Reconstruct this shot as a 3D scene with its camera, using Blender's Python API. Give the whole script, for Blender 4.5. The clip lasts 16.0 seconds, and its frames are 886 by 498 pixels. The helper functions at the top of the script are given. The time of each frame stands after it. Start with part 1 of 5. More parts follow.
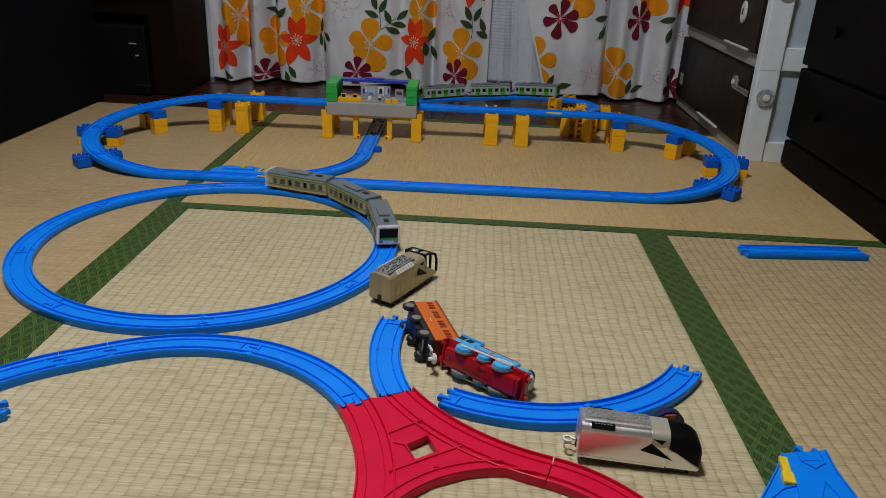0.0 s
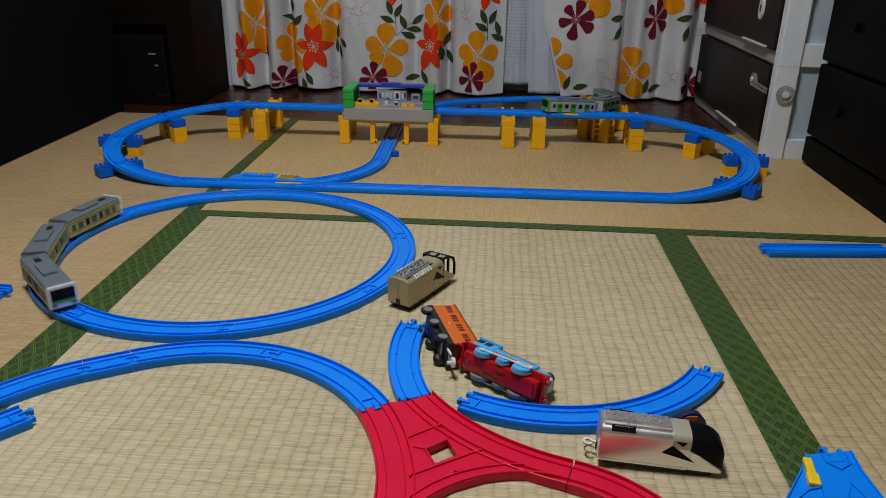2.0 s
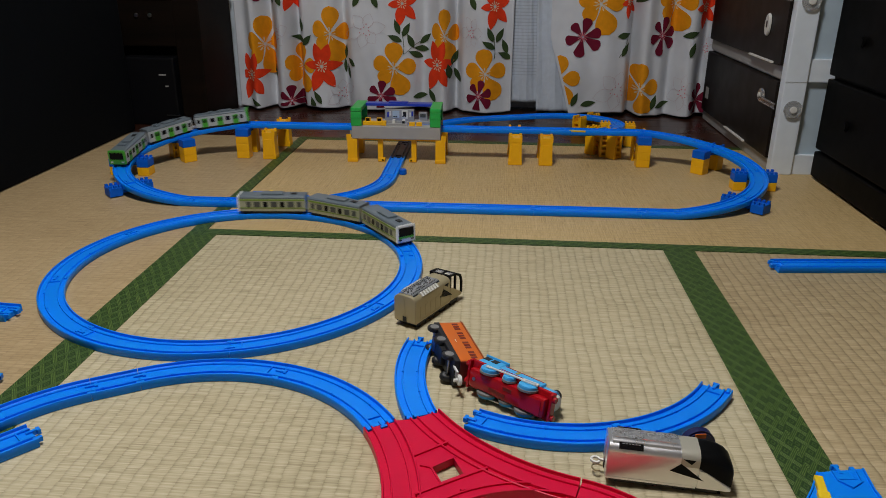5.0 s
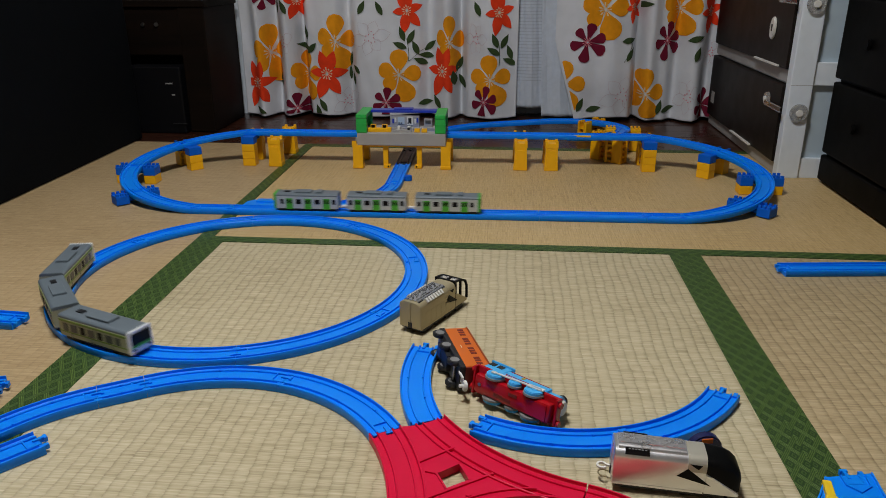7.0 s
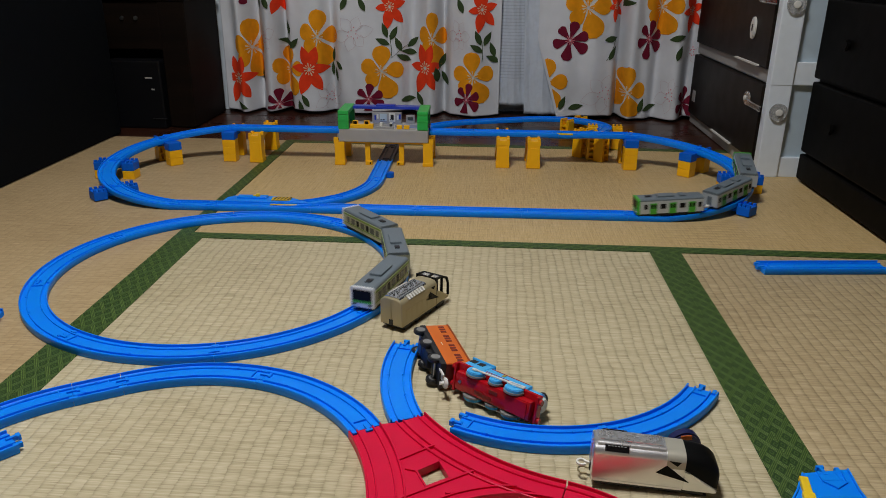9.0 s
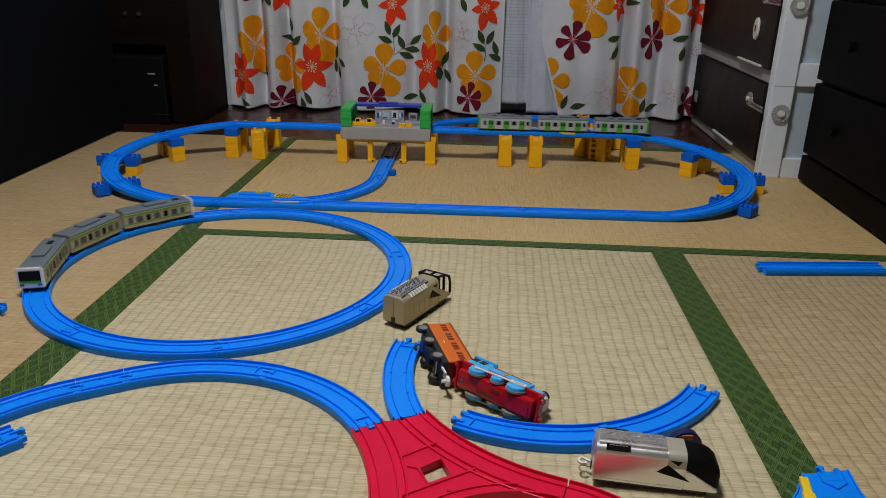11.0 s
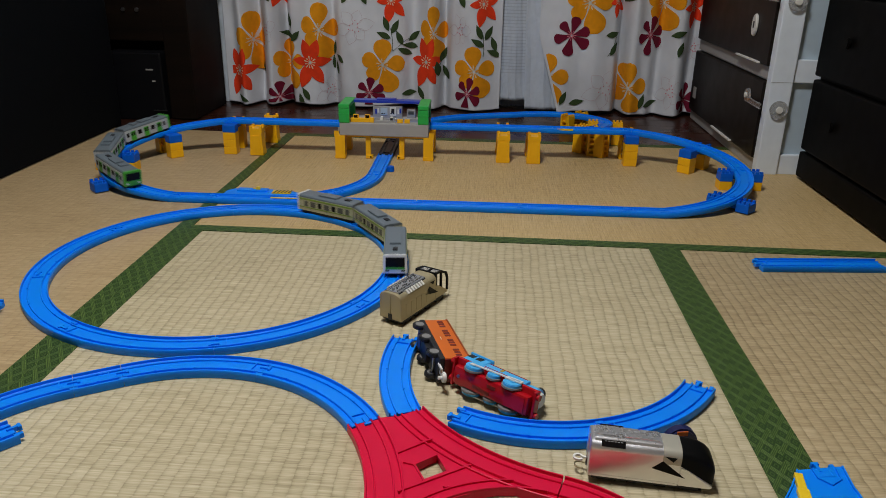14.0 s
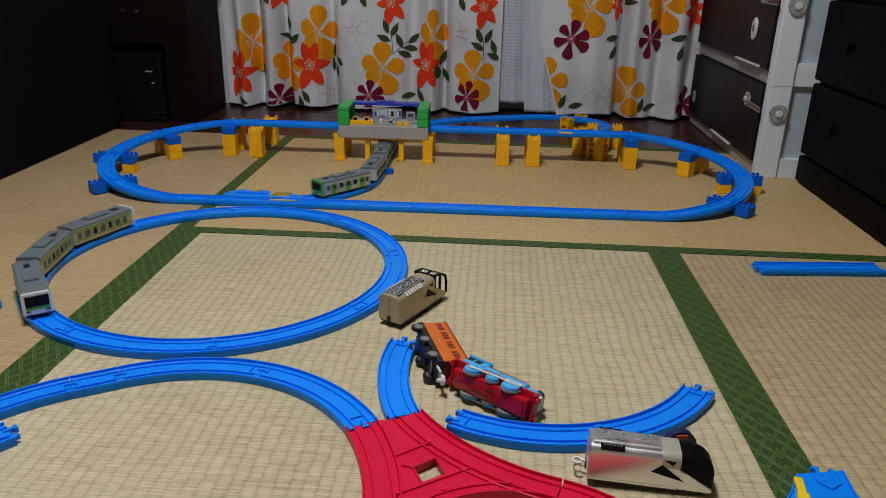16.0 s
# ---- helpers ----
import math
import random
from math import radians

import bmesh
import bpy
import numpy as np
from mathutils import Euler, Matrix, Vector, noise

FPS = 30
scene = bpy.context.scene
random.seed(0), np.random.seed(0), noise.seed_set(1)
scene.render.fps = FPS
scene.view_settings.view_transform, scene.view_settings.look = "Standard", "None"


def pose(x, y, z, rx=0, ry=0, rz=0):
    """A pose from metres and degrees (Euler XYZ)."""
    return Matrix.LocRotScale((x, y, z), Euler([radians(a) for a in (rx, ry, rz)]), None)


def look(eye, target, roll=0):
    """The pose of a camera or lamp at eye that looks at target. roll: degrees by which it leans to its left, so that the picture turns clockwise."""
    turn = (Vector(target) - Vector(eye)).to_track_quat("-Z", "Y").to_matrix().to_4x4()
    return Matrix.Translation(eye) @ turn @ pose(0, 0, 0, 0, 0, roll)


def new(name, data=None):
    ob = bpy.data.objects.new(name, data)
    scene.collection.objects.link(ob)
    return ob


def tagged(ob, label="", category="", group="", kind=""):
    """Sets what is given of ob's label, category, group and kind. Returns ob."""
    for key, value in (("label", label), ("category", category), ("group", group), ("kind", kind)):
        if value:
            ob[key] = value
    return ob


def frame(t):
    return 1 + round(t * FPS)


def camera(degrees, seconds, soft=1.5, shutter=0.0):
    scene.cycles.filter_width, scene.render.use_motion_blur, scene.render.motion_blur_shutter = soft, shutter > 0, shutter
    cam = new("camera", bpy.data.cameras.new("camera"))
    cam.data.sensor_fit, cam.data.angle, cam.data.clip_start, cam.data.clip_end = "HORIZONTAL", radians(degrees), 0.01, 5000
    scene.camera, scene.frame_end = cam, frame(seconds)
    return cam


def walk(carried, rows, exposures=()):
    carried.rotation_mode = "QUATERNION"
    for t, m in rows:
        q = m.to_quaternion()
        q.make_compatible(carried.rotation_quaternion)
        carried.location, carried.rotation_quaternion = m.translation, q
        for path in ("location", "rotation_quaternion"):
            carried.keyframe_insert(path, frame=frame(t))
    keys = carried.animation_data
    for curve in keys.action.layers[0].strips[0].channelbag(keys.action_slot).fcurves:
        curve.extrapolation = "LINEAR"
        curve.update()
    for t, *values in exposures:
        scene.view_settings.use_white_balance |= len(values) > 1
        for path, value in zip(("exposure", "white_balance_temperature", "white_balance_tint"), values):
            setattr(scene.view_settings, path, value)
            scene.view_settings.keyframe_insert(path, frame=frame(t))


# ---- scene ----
cam = camera(61.3, 16.0, soft=0.65, shutter=0.5)
PATH = [
    (0, (-0.012, -0.001, 0.486), (-0.07, 1.842, -0.288), 2.6),
    (0.5, (-0.012, -0.002, 0.485), (-0.078, 1.842, -0.288), 2.4),
    (1, (-0.011, -0.001, 0.486), (-0.091, 1.84, -0.29), 1.9),
    (1.5, (-0.008, 0.0, 0.485), (-0.11, 1.842, -0.288), 1.4),
    (2, (-0.009, -0.001, 0.487), (-0.12, 1.842, -0.281), 1.1),
    (2.5, (-0.008, -0.002, 0.486), (-0.124, 1.845, -0.273), 1.2),
    (3, (-0.008, 0.0, 0.485), (-0.125, 1.849, -0.269), 1.2),
    (3.5, (-0.005, 0.0, 0.485), (-0.127, 1.852, -0.262), 1.0),
    (4, (-0.004, -0.001, 0.486), (-0.132, 1.854, -0.252), 0.8),
    (6.5, (-0.002, -0.001, 0.487), (-0.158, 1.861, -0.225), -0.0),
    (7, (-0.001, -0.001, 0.486), (-0.16, 1.862, -0.223), -0.1),
    (7.5, (-0.001, 0.0, 0.486), (-0.152, 1.864, -0.224), 0.2),
    (8, (0.001, 0.0, 0.486), (-0.144, 1.864, -0.224), 0.2),
    (8.5, (0.0, 0.0, 0.485), (-0.129, 1.865, -0.224), 0.4),
    (9, (0.001, 0.002, 0.484), (-0.112, 1.866, -0.231), 0.6),
    (11.5, (-0.003, -0.001, 0.486), (-0.117, 1.86, -0.238), 1.1),
    (12, (-0.001, 0.0, 0.485), (-0.115, 1.858, -0.247), 1.1),
    (12.5, (0.0, 0.0, 0.485), (-0.113, 1.856, -0.251), 1.1),
    (13, (-0.001, -0.001, 0.485), (-0.115, 1.856, -0.248), 1.1),
    (13.5, (-0.001, -0.001, 0.486), (-0.116, 1.857, -0.244), 1.1),
    (14, (0.001, -0.001, 0.487), (-0.11, 1.858, -0.244), 1.1),
    (14.5, (0.002, -0.001, 0.485), (-0.109, 1.859, -0.242), 1.2),
    (15, (0.0, 0.001, 0.485), (-0.112, 1.862, -0.238), 1.2),
    (15.5, (0.0, 0.0, 0.486), (-0.112, 1.862, -0.236), 1.2),
    (16, (0.001, 0.001, 0.485), (-0.108, 1.863, -0.238), 1.3),
]
walk(cam, [(t, look(e, g, r)) for t, e, g, r in PATH], [(0, -0.08), (2, -0.06), (4, -0.06), (6.5, -0.02), (7.5, 0.0), (16, 0.0)])

# ---- world and light ----
world = bpy.data.worlds.new("world")
scene.world = world
world.use_nodes = True
world.node_tree.nodes["Background"].inputs[0].default_value = (0.02, 0.022, 0.03, 1)
world.node_tree.nodes["Background"].inputs[1].default_value = 0.3
LAMP = (-0.31, 0.72, 1.92)
lamp = bpy.data.lights.new("ceiling_light", "AREA")
lamp.shape, lamp.size, lamp.energy, lamp.color = "DISK", 0.34, 25.2, (0.95, 0.976, 1.015)
lamp_ob = new("ceiling_light", lamp)
lamp_ob.matrix_world = pose(LAMP[0], LAMP[1], LAMP[2] - 0.012)

# ---- materials ----
MATS = {}


def material(name, color, rough=0.5, metal=0.0, vary=0.12, grain=40.0, bump=0.0, bump_scale=200.0, spec=0.5, coat=0.0, glow_in=0.0):
    """A surface with colour variation at two scales and a fine relief."""
    if name in MATS:
        return MATS[name]
    m = bpy.data.materials.new(name)
    m.use_nodes = True
    nt = m.node_tree
    b = nt.nodes["Principled BSDF"]
    b.inputs["Roughness"].default_value, b.inputs["Metallic"].default_value = rough, metal
    b.inputs["Specular IOR Level"].default_value = spec
    b.inputs["Coat Weight"].default_value = coat
    if glow_in:
        b.inputs["Subsurface Weight"].default_value, b.inputs["Subsurface Scale"].default_value = glow_in, 0.002
        b.inputs["Subsurface Radius"].default_value = [0.35 + 0.65 * c for c in color]
    tc = nt.nodes.new("ShaderNodeTexCoord")
    big = noise_node(nt, tc, grain / 8, 3)
    fine = noise_node(nt, tc, grain, 5)
    mix = nt.nodes.new("ShaderNodeMath")
    mix.operation = "ADD"
    nt.links.new(big.outputs["Fac"], mix.inputs[0])
    nt.links.new(fine.outputs["Fac"], mix.inputs[1])
    ramp = nt.nodes.new("ShaderNodeMapRange")
    ramp.inputs["From Min"].default_value, ramp.inputs["From Max"].default_value = 0.6, 1.4
    ramp.inputs["To Min"].default_value, ramp.inputs["To Max"].default_value = 1 - vary, 1 + vary
    nt.links.new(mix.outputs[0], ramp.inputs["Value"])
    tint = nt.nodes.new("ShaderNodeVectorMath")
    tint.operation = "SCALE"
    tint.inputs[0].default_value = color
    nt.links.new(ramp.outputs[0], tint.inputs["Scale"])
    nt.links.new(tint.outputs[0], b.inputs["Base Color"])
    rr = nt.nodes.new("ShaderNodeMapRange")
    rr.inputs["To Min"].default_value, rr.inputs["To Max"].default_value = max(0.02, rough - 0.08), min(1, rough + 0.1)
    nt.links.new(fine.outputs["Fac"], rr.inputs["Value"])
    nt.links.new(rr.outputs[0], b.inputs["Roughness"])
    if bump:
        n = noise_node(nt, tc, bump_scale, 3)
        bp = nt.nodes.new("ShaderNodeBump")
        bp.inputs["Strength"].default_value, bp.inputs["Distance"].default_value = bump, 0.001
        nt.links.new(n.outputs["Fac"], bp.inputs["Height"])
        nt.links.new(bp.outputs[0], b.inputs["Normal"])
    MATS[name] = m
    return m


def noise_node(nt, tc, scale, detail, stretch=None):
    n = nt.nodes.new("ShaderNodeTexNoise")
    n.inputs["Scale"].default_value, n.inputs["Detail"].default_value = scale, detail
    if stretch:
        mp = nt.nodes.new("ShaderNodeMapping")
        mp.inputs["Scale"].default_value = stretch
        nt.links.new(tc.outputs["Object"], mp.inputs["Vector"])
        nt.links.new(mp.outputs[0], n.inputs["Vector"])
    else:
        nt.links.new(tc.outputs["Object"], n.inputs["Vector"])
    return n


def math_node(nt, op, a, b=None, clamp=False):
    n = nt.nodes.new("ShaderNodeMath")
    n.operation, n.use_clamp = op, clamp
    for i, v in enumerate((a, b)):
        if v is None:
            continue
        if isinstance(v, (int, float)):
            n.inputs[i].default_value = v
        else:
            nt.links.new(v, n.inputs[i])
    return n.outputs[0]


def tatami_material(name, low, mid, high, relief=0.62, lines=0.09, patches=0.33):
    """Woven rush: strands along x, bound in puffed columns 14.5 mm wide that run along y (in the mat's own space)."""
    m = bpy.data.materials.new(name)
    m.use_nodes = True
    nt = m.node_tree
    b = nt.nodes["Principled BSDF"]
    b.inputs["Roughness"].default_value, b.inputs["Specular IOR Level"].default_value = 0.5, 0.4
    tc = nt.nodes.new("ShaderNodeTexCoord")
    sep = nt.nodes.new("ShaderNodeSeparateXYZ")
    nt.links.new(tc.outputs["Object"], sep.inputs[0])
    wob = noise_node(nt, tc, 9, 2)
    jit = noise_node(nt, tc, 90, 1)
    px = math_node(nt, "ADD", sep.outputs[0], math_node(nt, "ADD", math_node(nt, "MULTIPLY", wob.outputs["Fac"], 0.013), math_node(nt, "MULTIPLY", jit.outputs["Fac"], 0.003)))
    col = math_node(nt, "DIVIDE", px, 0.0145)
    index = math_node(nt, "FLOOR", col)
    inside = math_node(nt, "MULTIPLY", math_node(nt, "ABSOLUTE", math_node(nt, "SUBTRACT", math_node(nt, "FRACT", col), 0.5)), 2.0)
    pinch = math_node(nt, "POWER", inside, 2.6)
    puff = math_node(nt, "SUBTRACT", 1.0, math_node(nt, "POWER", inside, 3.0))

    def in_column(step, drift, fine, detail):
        """Noise that runs along a column and changes from one column to the next."""
        v = nt.nodes.new("ShaderNodeCombineXYZ")
        nt.links.new(math_node(nt, "ADD", math_node(nt, "MULTIPLY", index, step), math_node(nt, "MULTIPLY", sep.outputs[0], drift)), v.inputs[0])
        nt.links.new(math_node(nt, "MULTIPLY", sep.outputs[1], fine), v.inputs[1])
        n = nt.nodes.new("ShaderNodeTexNoise")
        n.inputs["Scale"].default_value, n.inputs["Detail"].default_value = 1.0, detail
        nt.links.new(v.outputs[0], n.inputs["Vector"])
        return n.outputs["Fac"]

    patch = in_column(5.37, 12.0, 105.0, 1.0)
    strand = in_column(3.91, 30.0, 480.0, 2.0)
    long_strand = noise_node(nt, tc, 1.0, 2, (9, 420, 1))
    big = noise_node(nt, tc, 2.2, 3)
    hgt = math_node(nt, "ADD", math_node(nt, "MULTIPLY", puff, 1.15), math_node(nt, "ADD", math_node(nt, "MULTIPLY", strand, 0.55), math_node(nt, "MULTIPLY", patch, 0.9 * patches)))
    bp = nt.nodes.new("ShaderNodeBump")
    bp.inputs["Strength"].default_value, bp.inputs["Distance"].default_value = relief, 0.0015
    nt.links.new(hgt, bp.inputs["Height"])
    nt.links.new(bp.outputs[0], b.inputs["Normal"])
    fac = math_node(nt, "ADD", math_node(nt, "MULTIPLY", math_node(nt, "SUBTRACT", patch, 0.5), patches), math_node(nt, "MULTIPLY", math_node(nt, "SUBTRACT", strand, 0.5), 0.58))
    fac = math_node(nt, "ADD", fac, math_node(nt, "MULTIPLY", math_node(nt, "SUBTRACT", long_strand.outputs["Fac"], 0.5), 0.5))
    fac = math_node(nt, "ADD", fac, math_node(nt, "MULTIPLY", math_node(nt, "SUBTRACT", big.outputs["Fac"], 0.5), 0.35))
    fac = math_node(nt, "ADD", math_node(nt, "SUBTRACT", fac, math_node(nt, "MULTIPLY", pinch, lines)), 0.73)
    ramp = nt.nodes.new("ShaderNodeValToRGB")
    cr = ramp.color_ramp
    cr.elements[0].position, cr.elements[0].color = 0.36, (*low, 1)
    cr.elements[1].position, cr.elements[1].color = 1.02, (*high, 1)
    e = cr.elements.new(0.68)
    e.color = (*mid, 1)
    nt.links.new(fac, ramp.inputs[0])
    nt.links.new(ramp.outputs[0], b.inputs["Base Color"])
    return m


def border_material():
    """Dark green cloth border woven with a lighter lattice of crossing bands."""
    m = bpy.data.materials.new("green_border_cloth")
    m.use_nodes = True
    nt = m.node_tree
    b = nt.nodes["Principled BSDF"]
    b.inputs["Roughness"].default_value, b.inputs["Specular IOR Level"].default_value = 0.5, 0.45
    tc = nt.nodes.new("ShaderNodeTexCoord")
    sep = nt.nodes.new("ShaderNodeSeparateXYZ")
    nt.links.new(tc.outputs["Object"], sep.inputs[0])
    s = math_node(nt, "ADD", math_node(nt, "MULTIPLY", sep.outputs[0], 1.0), math_node(nt, "MULTIPLY", sep.outputs[1], 0.62))
    d = math_node(nt, "SUBTRACT", math_node(nt, "MULTIPLY", sep.outputs[0], 1.0), math_node(nt, "MULTIPLY", sep.outputs[1], 0.62))
    fs, turns = [], []
    for v in (s, d):
        q = math_node(nt, "DIVIDE", v, 0.0178)
        fs.append(math_node(nt, "ABSOLUTE", math_node(nt, "SUBTRACT", math_node(nt, "FRACT", q), 0.5)))
        turns.append(math_node(nt, "FLOOR", q))
    bands = [math_node(nt, "LESS_THAN", f, 0.215) for f in fs]
    threads = [math_node(nt, "ADD", math_node(nt, "MULTIPLY", math_node(nt, "COSINE", math_node(nt, "MULTIPLY", f, 2 * math.pi / 0.125)), 0.34), 0.42) for f in fs]
    over = math_node(nt, "MODULO", math_node(nt, "ABSOLUTE", math_node(nt, "ADD", turns[0], turns[1])), 2.0)
    over = math_node(nt, "GREATER_THAN", over, 0.5)
    first = math_node(nt, "MULTIPLY", bands[0], math_node(nt, "MAXIMUM", over, math_node(nt, "SUBTRACT", 1.0, bands[1])))
    second = math_node(nt, "MULTIPLY", bands[1], math_node(nt, "SUBTRACT", 1.0, first))
    lat = math_node(nt, "ADD", math_node(nt, "MULTIPLY", first, threads[0]), math_node(nt, "MULTIPLY", math_node(nt, "MULTIPLY", second, threads[1]), 0.72))
    off = math_node(nt, "MAXIMUM", math_node(nt, "SUBTRACT", 0.5, fs[0]), math_node(nt, "SUBTRACT", 0.5, fs[1]))
    ring = math_node(nt, "LESS_THAN", math_node(nt, "ABSOLUTE", math_node(nt, "SUBTRACT", off, 0.13)), 0.045)
    lat = math_node(nt, "MAXIMUM", lat, math_node(nt, "MULTIPLY", ring, 0.24))
    spot = noise_node(nt, tc, 260, 2)
    lat = math_node(nt, "MULTIPLY", lat, math_node(nt, "ADD", math_node(nt, "MULTIPLY", spot.outputs["Fac"], 1.5), 0.2))
    ramp = nt.nodes.new("ShaderNodeValToRGB")
    ramp.color_ramp.elements[0].color = (0.015, 0.043, 0.006, 1)
    ramp.color_ramp.elements[1].color = (0.145, 0.222, 0.046, 1)
    nt.links.new(lat, ramp.inputs[0])
    nt.links.new(ramp.outputs[0], b.inputs["Base Color"])
    bp = nt.nodes.new("ShaderNodeBump")
    bp.inputs["Strength"].default_value, bp.inputs["Distance"].default_value = 0.6, 0.0006
    nt.links.new(lat, bp.inputs["Height"])
    nt.links.new(bp.outputs[0], b.inputs["Normal"])
    return m


def wood_material(name, dark, light, rough, along=(3, 60, 60), spec=0.5):
    m = bpy.data.materials.new(name)
    m.use_nodes = True
    nt = m.node_tree
    b = nt.nodes["Principled BSDF"]
    b.inputs["Specular IOR Level"].default_value = spec
    tc = nt.nodes.new("ShaderNodeTexCoord")
    g = noise_node(nt, tc, 1.0, 5, along)
    h = noise_node(nt, tc, 5.0, 3)
    f = math_node(nt, "ADD", math_node(nt, "MULTIPLY", g.outputs["Fac"], 0.7), math_node(nt, "MULTIPLY", h.outputs["Fac"], 0.3))
    ramp = nt.nodes.new("ShaderNodeValToRGB")
    ramp.color_ramp.elements[0].position, ramp.color_ramp.elements[0].color = 0.3, (*dark, 1)
    ramp.color_ramp.elements[1].position, ramp.color_ramp.elements[1].color = 0.7, (*light, 1)
    nt.links.new(f, ramp.inputs[0])
    nt.links.new(ramp.outputs[0], b.inputs["Base Color"])
    rr = nt.nodes.new("ShaderNodeMapRange")
    rr.inputs["To Min"].default_value, rr.inputs["To Max"].default_value = max(0.05, rough - 0.1), rough + 0.12
    nt.links.new(h.outputs["Fac"], rr.inputs["Value"])
    nt.links.new(rr.outputs[0], b.inputs["Roughness"])
    bp = nt.nodes.new("ShaderNodeBump")
    bp.inputs["Strength"].default_value, bp.inputs["Distance"].default_value = 0.25, 0.0006
    nt.links.new(g.outputs["Fac"], bp.inputs["Height"])
    nt.links.new(bp.outputs[0], b.inputs["Normal"])
    return m


RUSH = tatami_material("rush_pale", (0.24, 0.188, 0.10), (0.485, 0.405, 0.245), (0.66, 0.575, 0.39))
RUSH_MID = tatami_material("rush_straw", (0.19, 0.13, 0.063), (0.41, 0.307, 0.166), (0.575, 0.452, 0.268))
RUSH_WARM = tatami_material("rush_honey", (0.25, 0.152, 0.058), (0.50, 0.345, 0.15), (0.645, 0.472, 0.238), 0.26, 0.045, 0.22)
RUSH_TAN = tatami_material("rush_tan", (0.215, 0.135, 0.066), (0.415, 0.292, 0.148), (0.56, 0.415, 0.235), 0.2, 0.03, 0.18)
BORDER = border_material()
FLOORWOOD = wood_material("dark_floor_wood", (0.018, 0.006, 0.0035), (0.065, 0.021, 0.011), 0.27)
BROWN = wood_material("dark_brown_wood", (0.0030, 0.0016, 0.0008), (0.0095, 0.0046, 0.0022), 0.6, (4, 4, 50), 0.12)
BLUE = material("blue_rail_plastic", (0.003, 0.235, 0.90), 0.36, vary=0.05, bump=0.08, bump_scale=500, spec=0.25, glow_in=0.3)
BLUE2 = material("blue_block_plastic", (0.003, 0.115, 0.62), 0.42, vary=0.06, bump=0.06, spec=0.14)
NAVY = material("navy_beam_plastic", (0.02, 0.05, 0.42), 0.3, vary=0.06)
BLACKRAIL = material("black_rail_plastic", (0.008, 0.011, 0.02), 0.4, vary=0.1)
RED = material("red_rail_plastic", (0.66, 0.003, 0.043), 0.38, vary=0.06, bump=0.08, bump_scale=500, spec=0.3, glow_in=0.2)
YELLOW = material("yellow_block_plastic", (0.93, 0.47, 0.004), 0.36, vary=0.06, bump=0.06)
YELLOW2 = material("yellow_lever_plastic", (0.85, 0.56, 0.02), 0.38, vary=0.05)
GREEN = material("green_portal_plastic", (0.025, 0.42, 0.07), 0.36, vary=0.06)
GREY = material("grey_base_plastic", (0.37, 0.355, 0.335), 0.45, vary=0.06)
WHITE = material("white_paint", (0.74, 0.79, 0.83), 0.42, vary=0.05)
PALE = material("pale_panel", (0.46, 0.55, 0.61), 0.5, vary=0.06)
OFFWHITE = material("off_white_plastic", (0.72, 0.70, 0.64), 0.4, vary=0.05)
CLOTH = material("white_curtain_cloth", (0.71, 0.72, 0.745), 0.85, vary=0.06, grain=25, bump=0.35, bump_scale=70, spec=0.2)
LACE = material("grey_lace_cloth", (0.60, 0.65, 0.72), 0.9, vary=0.1, grain=60, bump=0.4, bump_scale=700, spec=0.15)
LACE_BAND = material("lace_band_thread", (0.50, 0.54, 0.60), 0.9, vary=0.1, grain=60, spec=0.15)
PLASTER = material("wall_plaster", (0.46, 0.44, 0.40), 0.9, vary=0.08, bump=0.3, bump_scale=300)
CEILWOOD = wood_material("ceiling_wood", (0.22, 0.13, 0.06), (0.38, 0.25, 0.13), 0.6, (3, 40, 40))
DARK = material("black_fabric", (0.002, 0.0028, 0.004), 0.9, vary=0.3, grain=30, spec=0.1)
DARKWOOD = material("black_stained_wood", (0.0026, 0.0023, 0.0020), 0.55, vary=0.25, grain=30, spec=0.06)
TRAY = material("dark_drawer_front", (0.0085, 0.0058, 0.0042), 0.42, vary=0.15, grain=20, spec=0.2)
SILVER = material("chrome_plating", (0.86, 0.86, 0.87), 0.31, 0.93, vary=0.03, bump=0.12, bump_scale=90)
DULLGOLD = material("champagne_plastic", (0.44, 0.37, 0.22), 0.36, 0.35, vary=0.06)
SCREEN = material("black_screen_print", (0.005, 0.005, 0.006), 0.42, vary=0.05, spec=0.15)
TINT = material("tinted_window_print", (0.07, 0.075, 0.07), 0.3, vary=0.05)
GLOSS = material("gloss_black", (0.006, 0.006, 0.007), 0.12, vary=0.05, coat=0.5)
BLACK = material("matt_black_plastic", (0.012, 0.012, 0.013), 0.5, vary=0.1)
ROOFGREY = material("grey_roof_plastic", (0.135, 0.165, 0.185), 0.38, vary=0.06)
CARSILVER = material("silver_green_paint", (0.40, 0.41, 0.29), 0.34, 0.15, vary=0.05)
CARSILVER2 = material("bright_silver_paint", (0.46, 0.50, 0.52), 0.34, 0.15, vary=0.05)
FACEWHITE = material("white_cab_paint", (0.84, 0.84, 0.82), 0.35, vary=0.03)
LIME = material("lime_band_paint", (0.19, 0.29, 0.05), 0.4, vary=0.05)
DOORGREEN = material("door_green_paint", (0.06, 0.36, 0.03), 0.4, vary=0.05)
ORANGE = material("orange_coach_plastic", (0.62, 0.13, 0.008), 0.36, vary=0.06)
DARKRED = material("dark_red_plastic", (0.16, 0.01, 0.006), 0.4, vary=0.06)
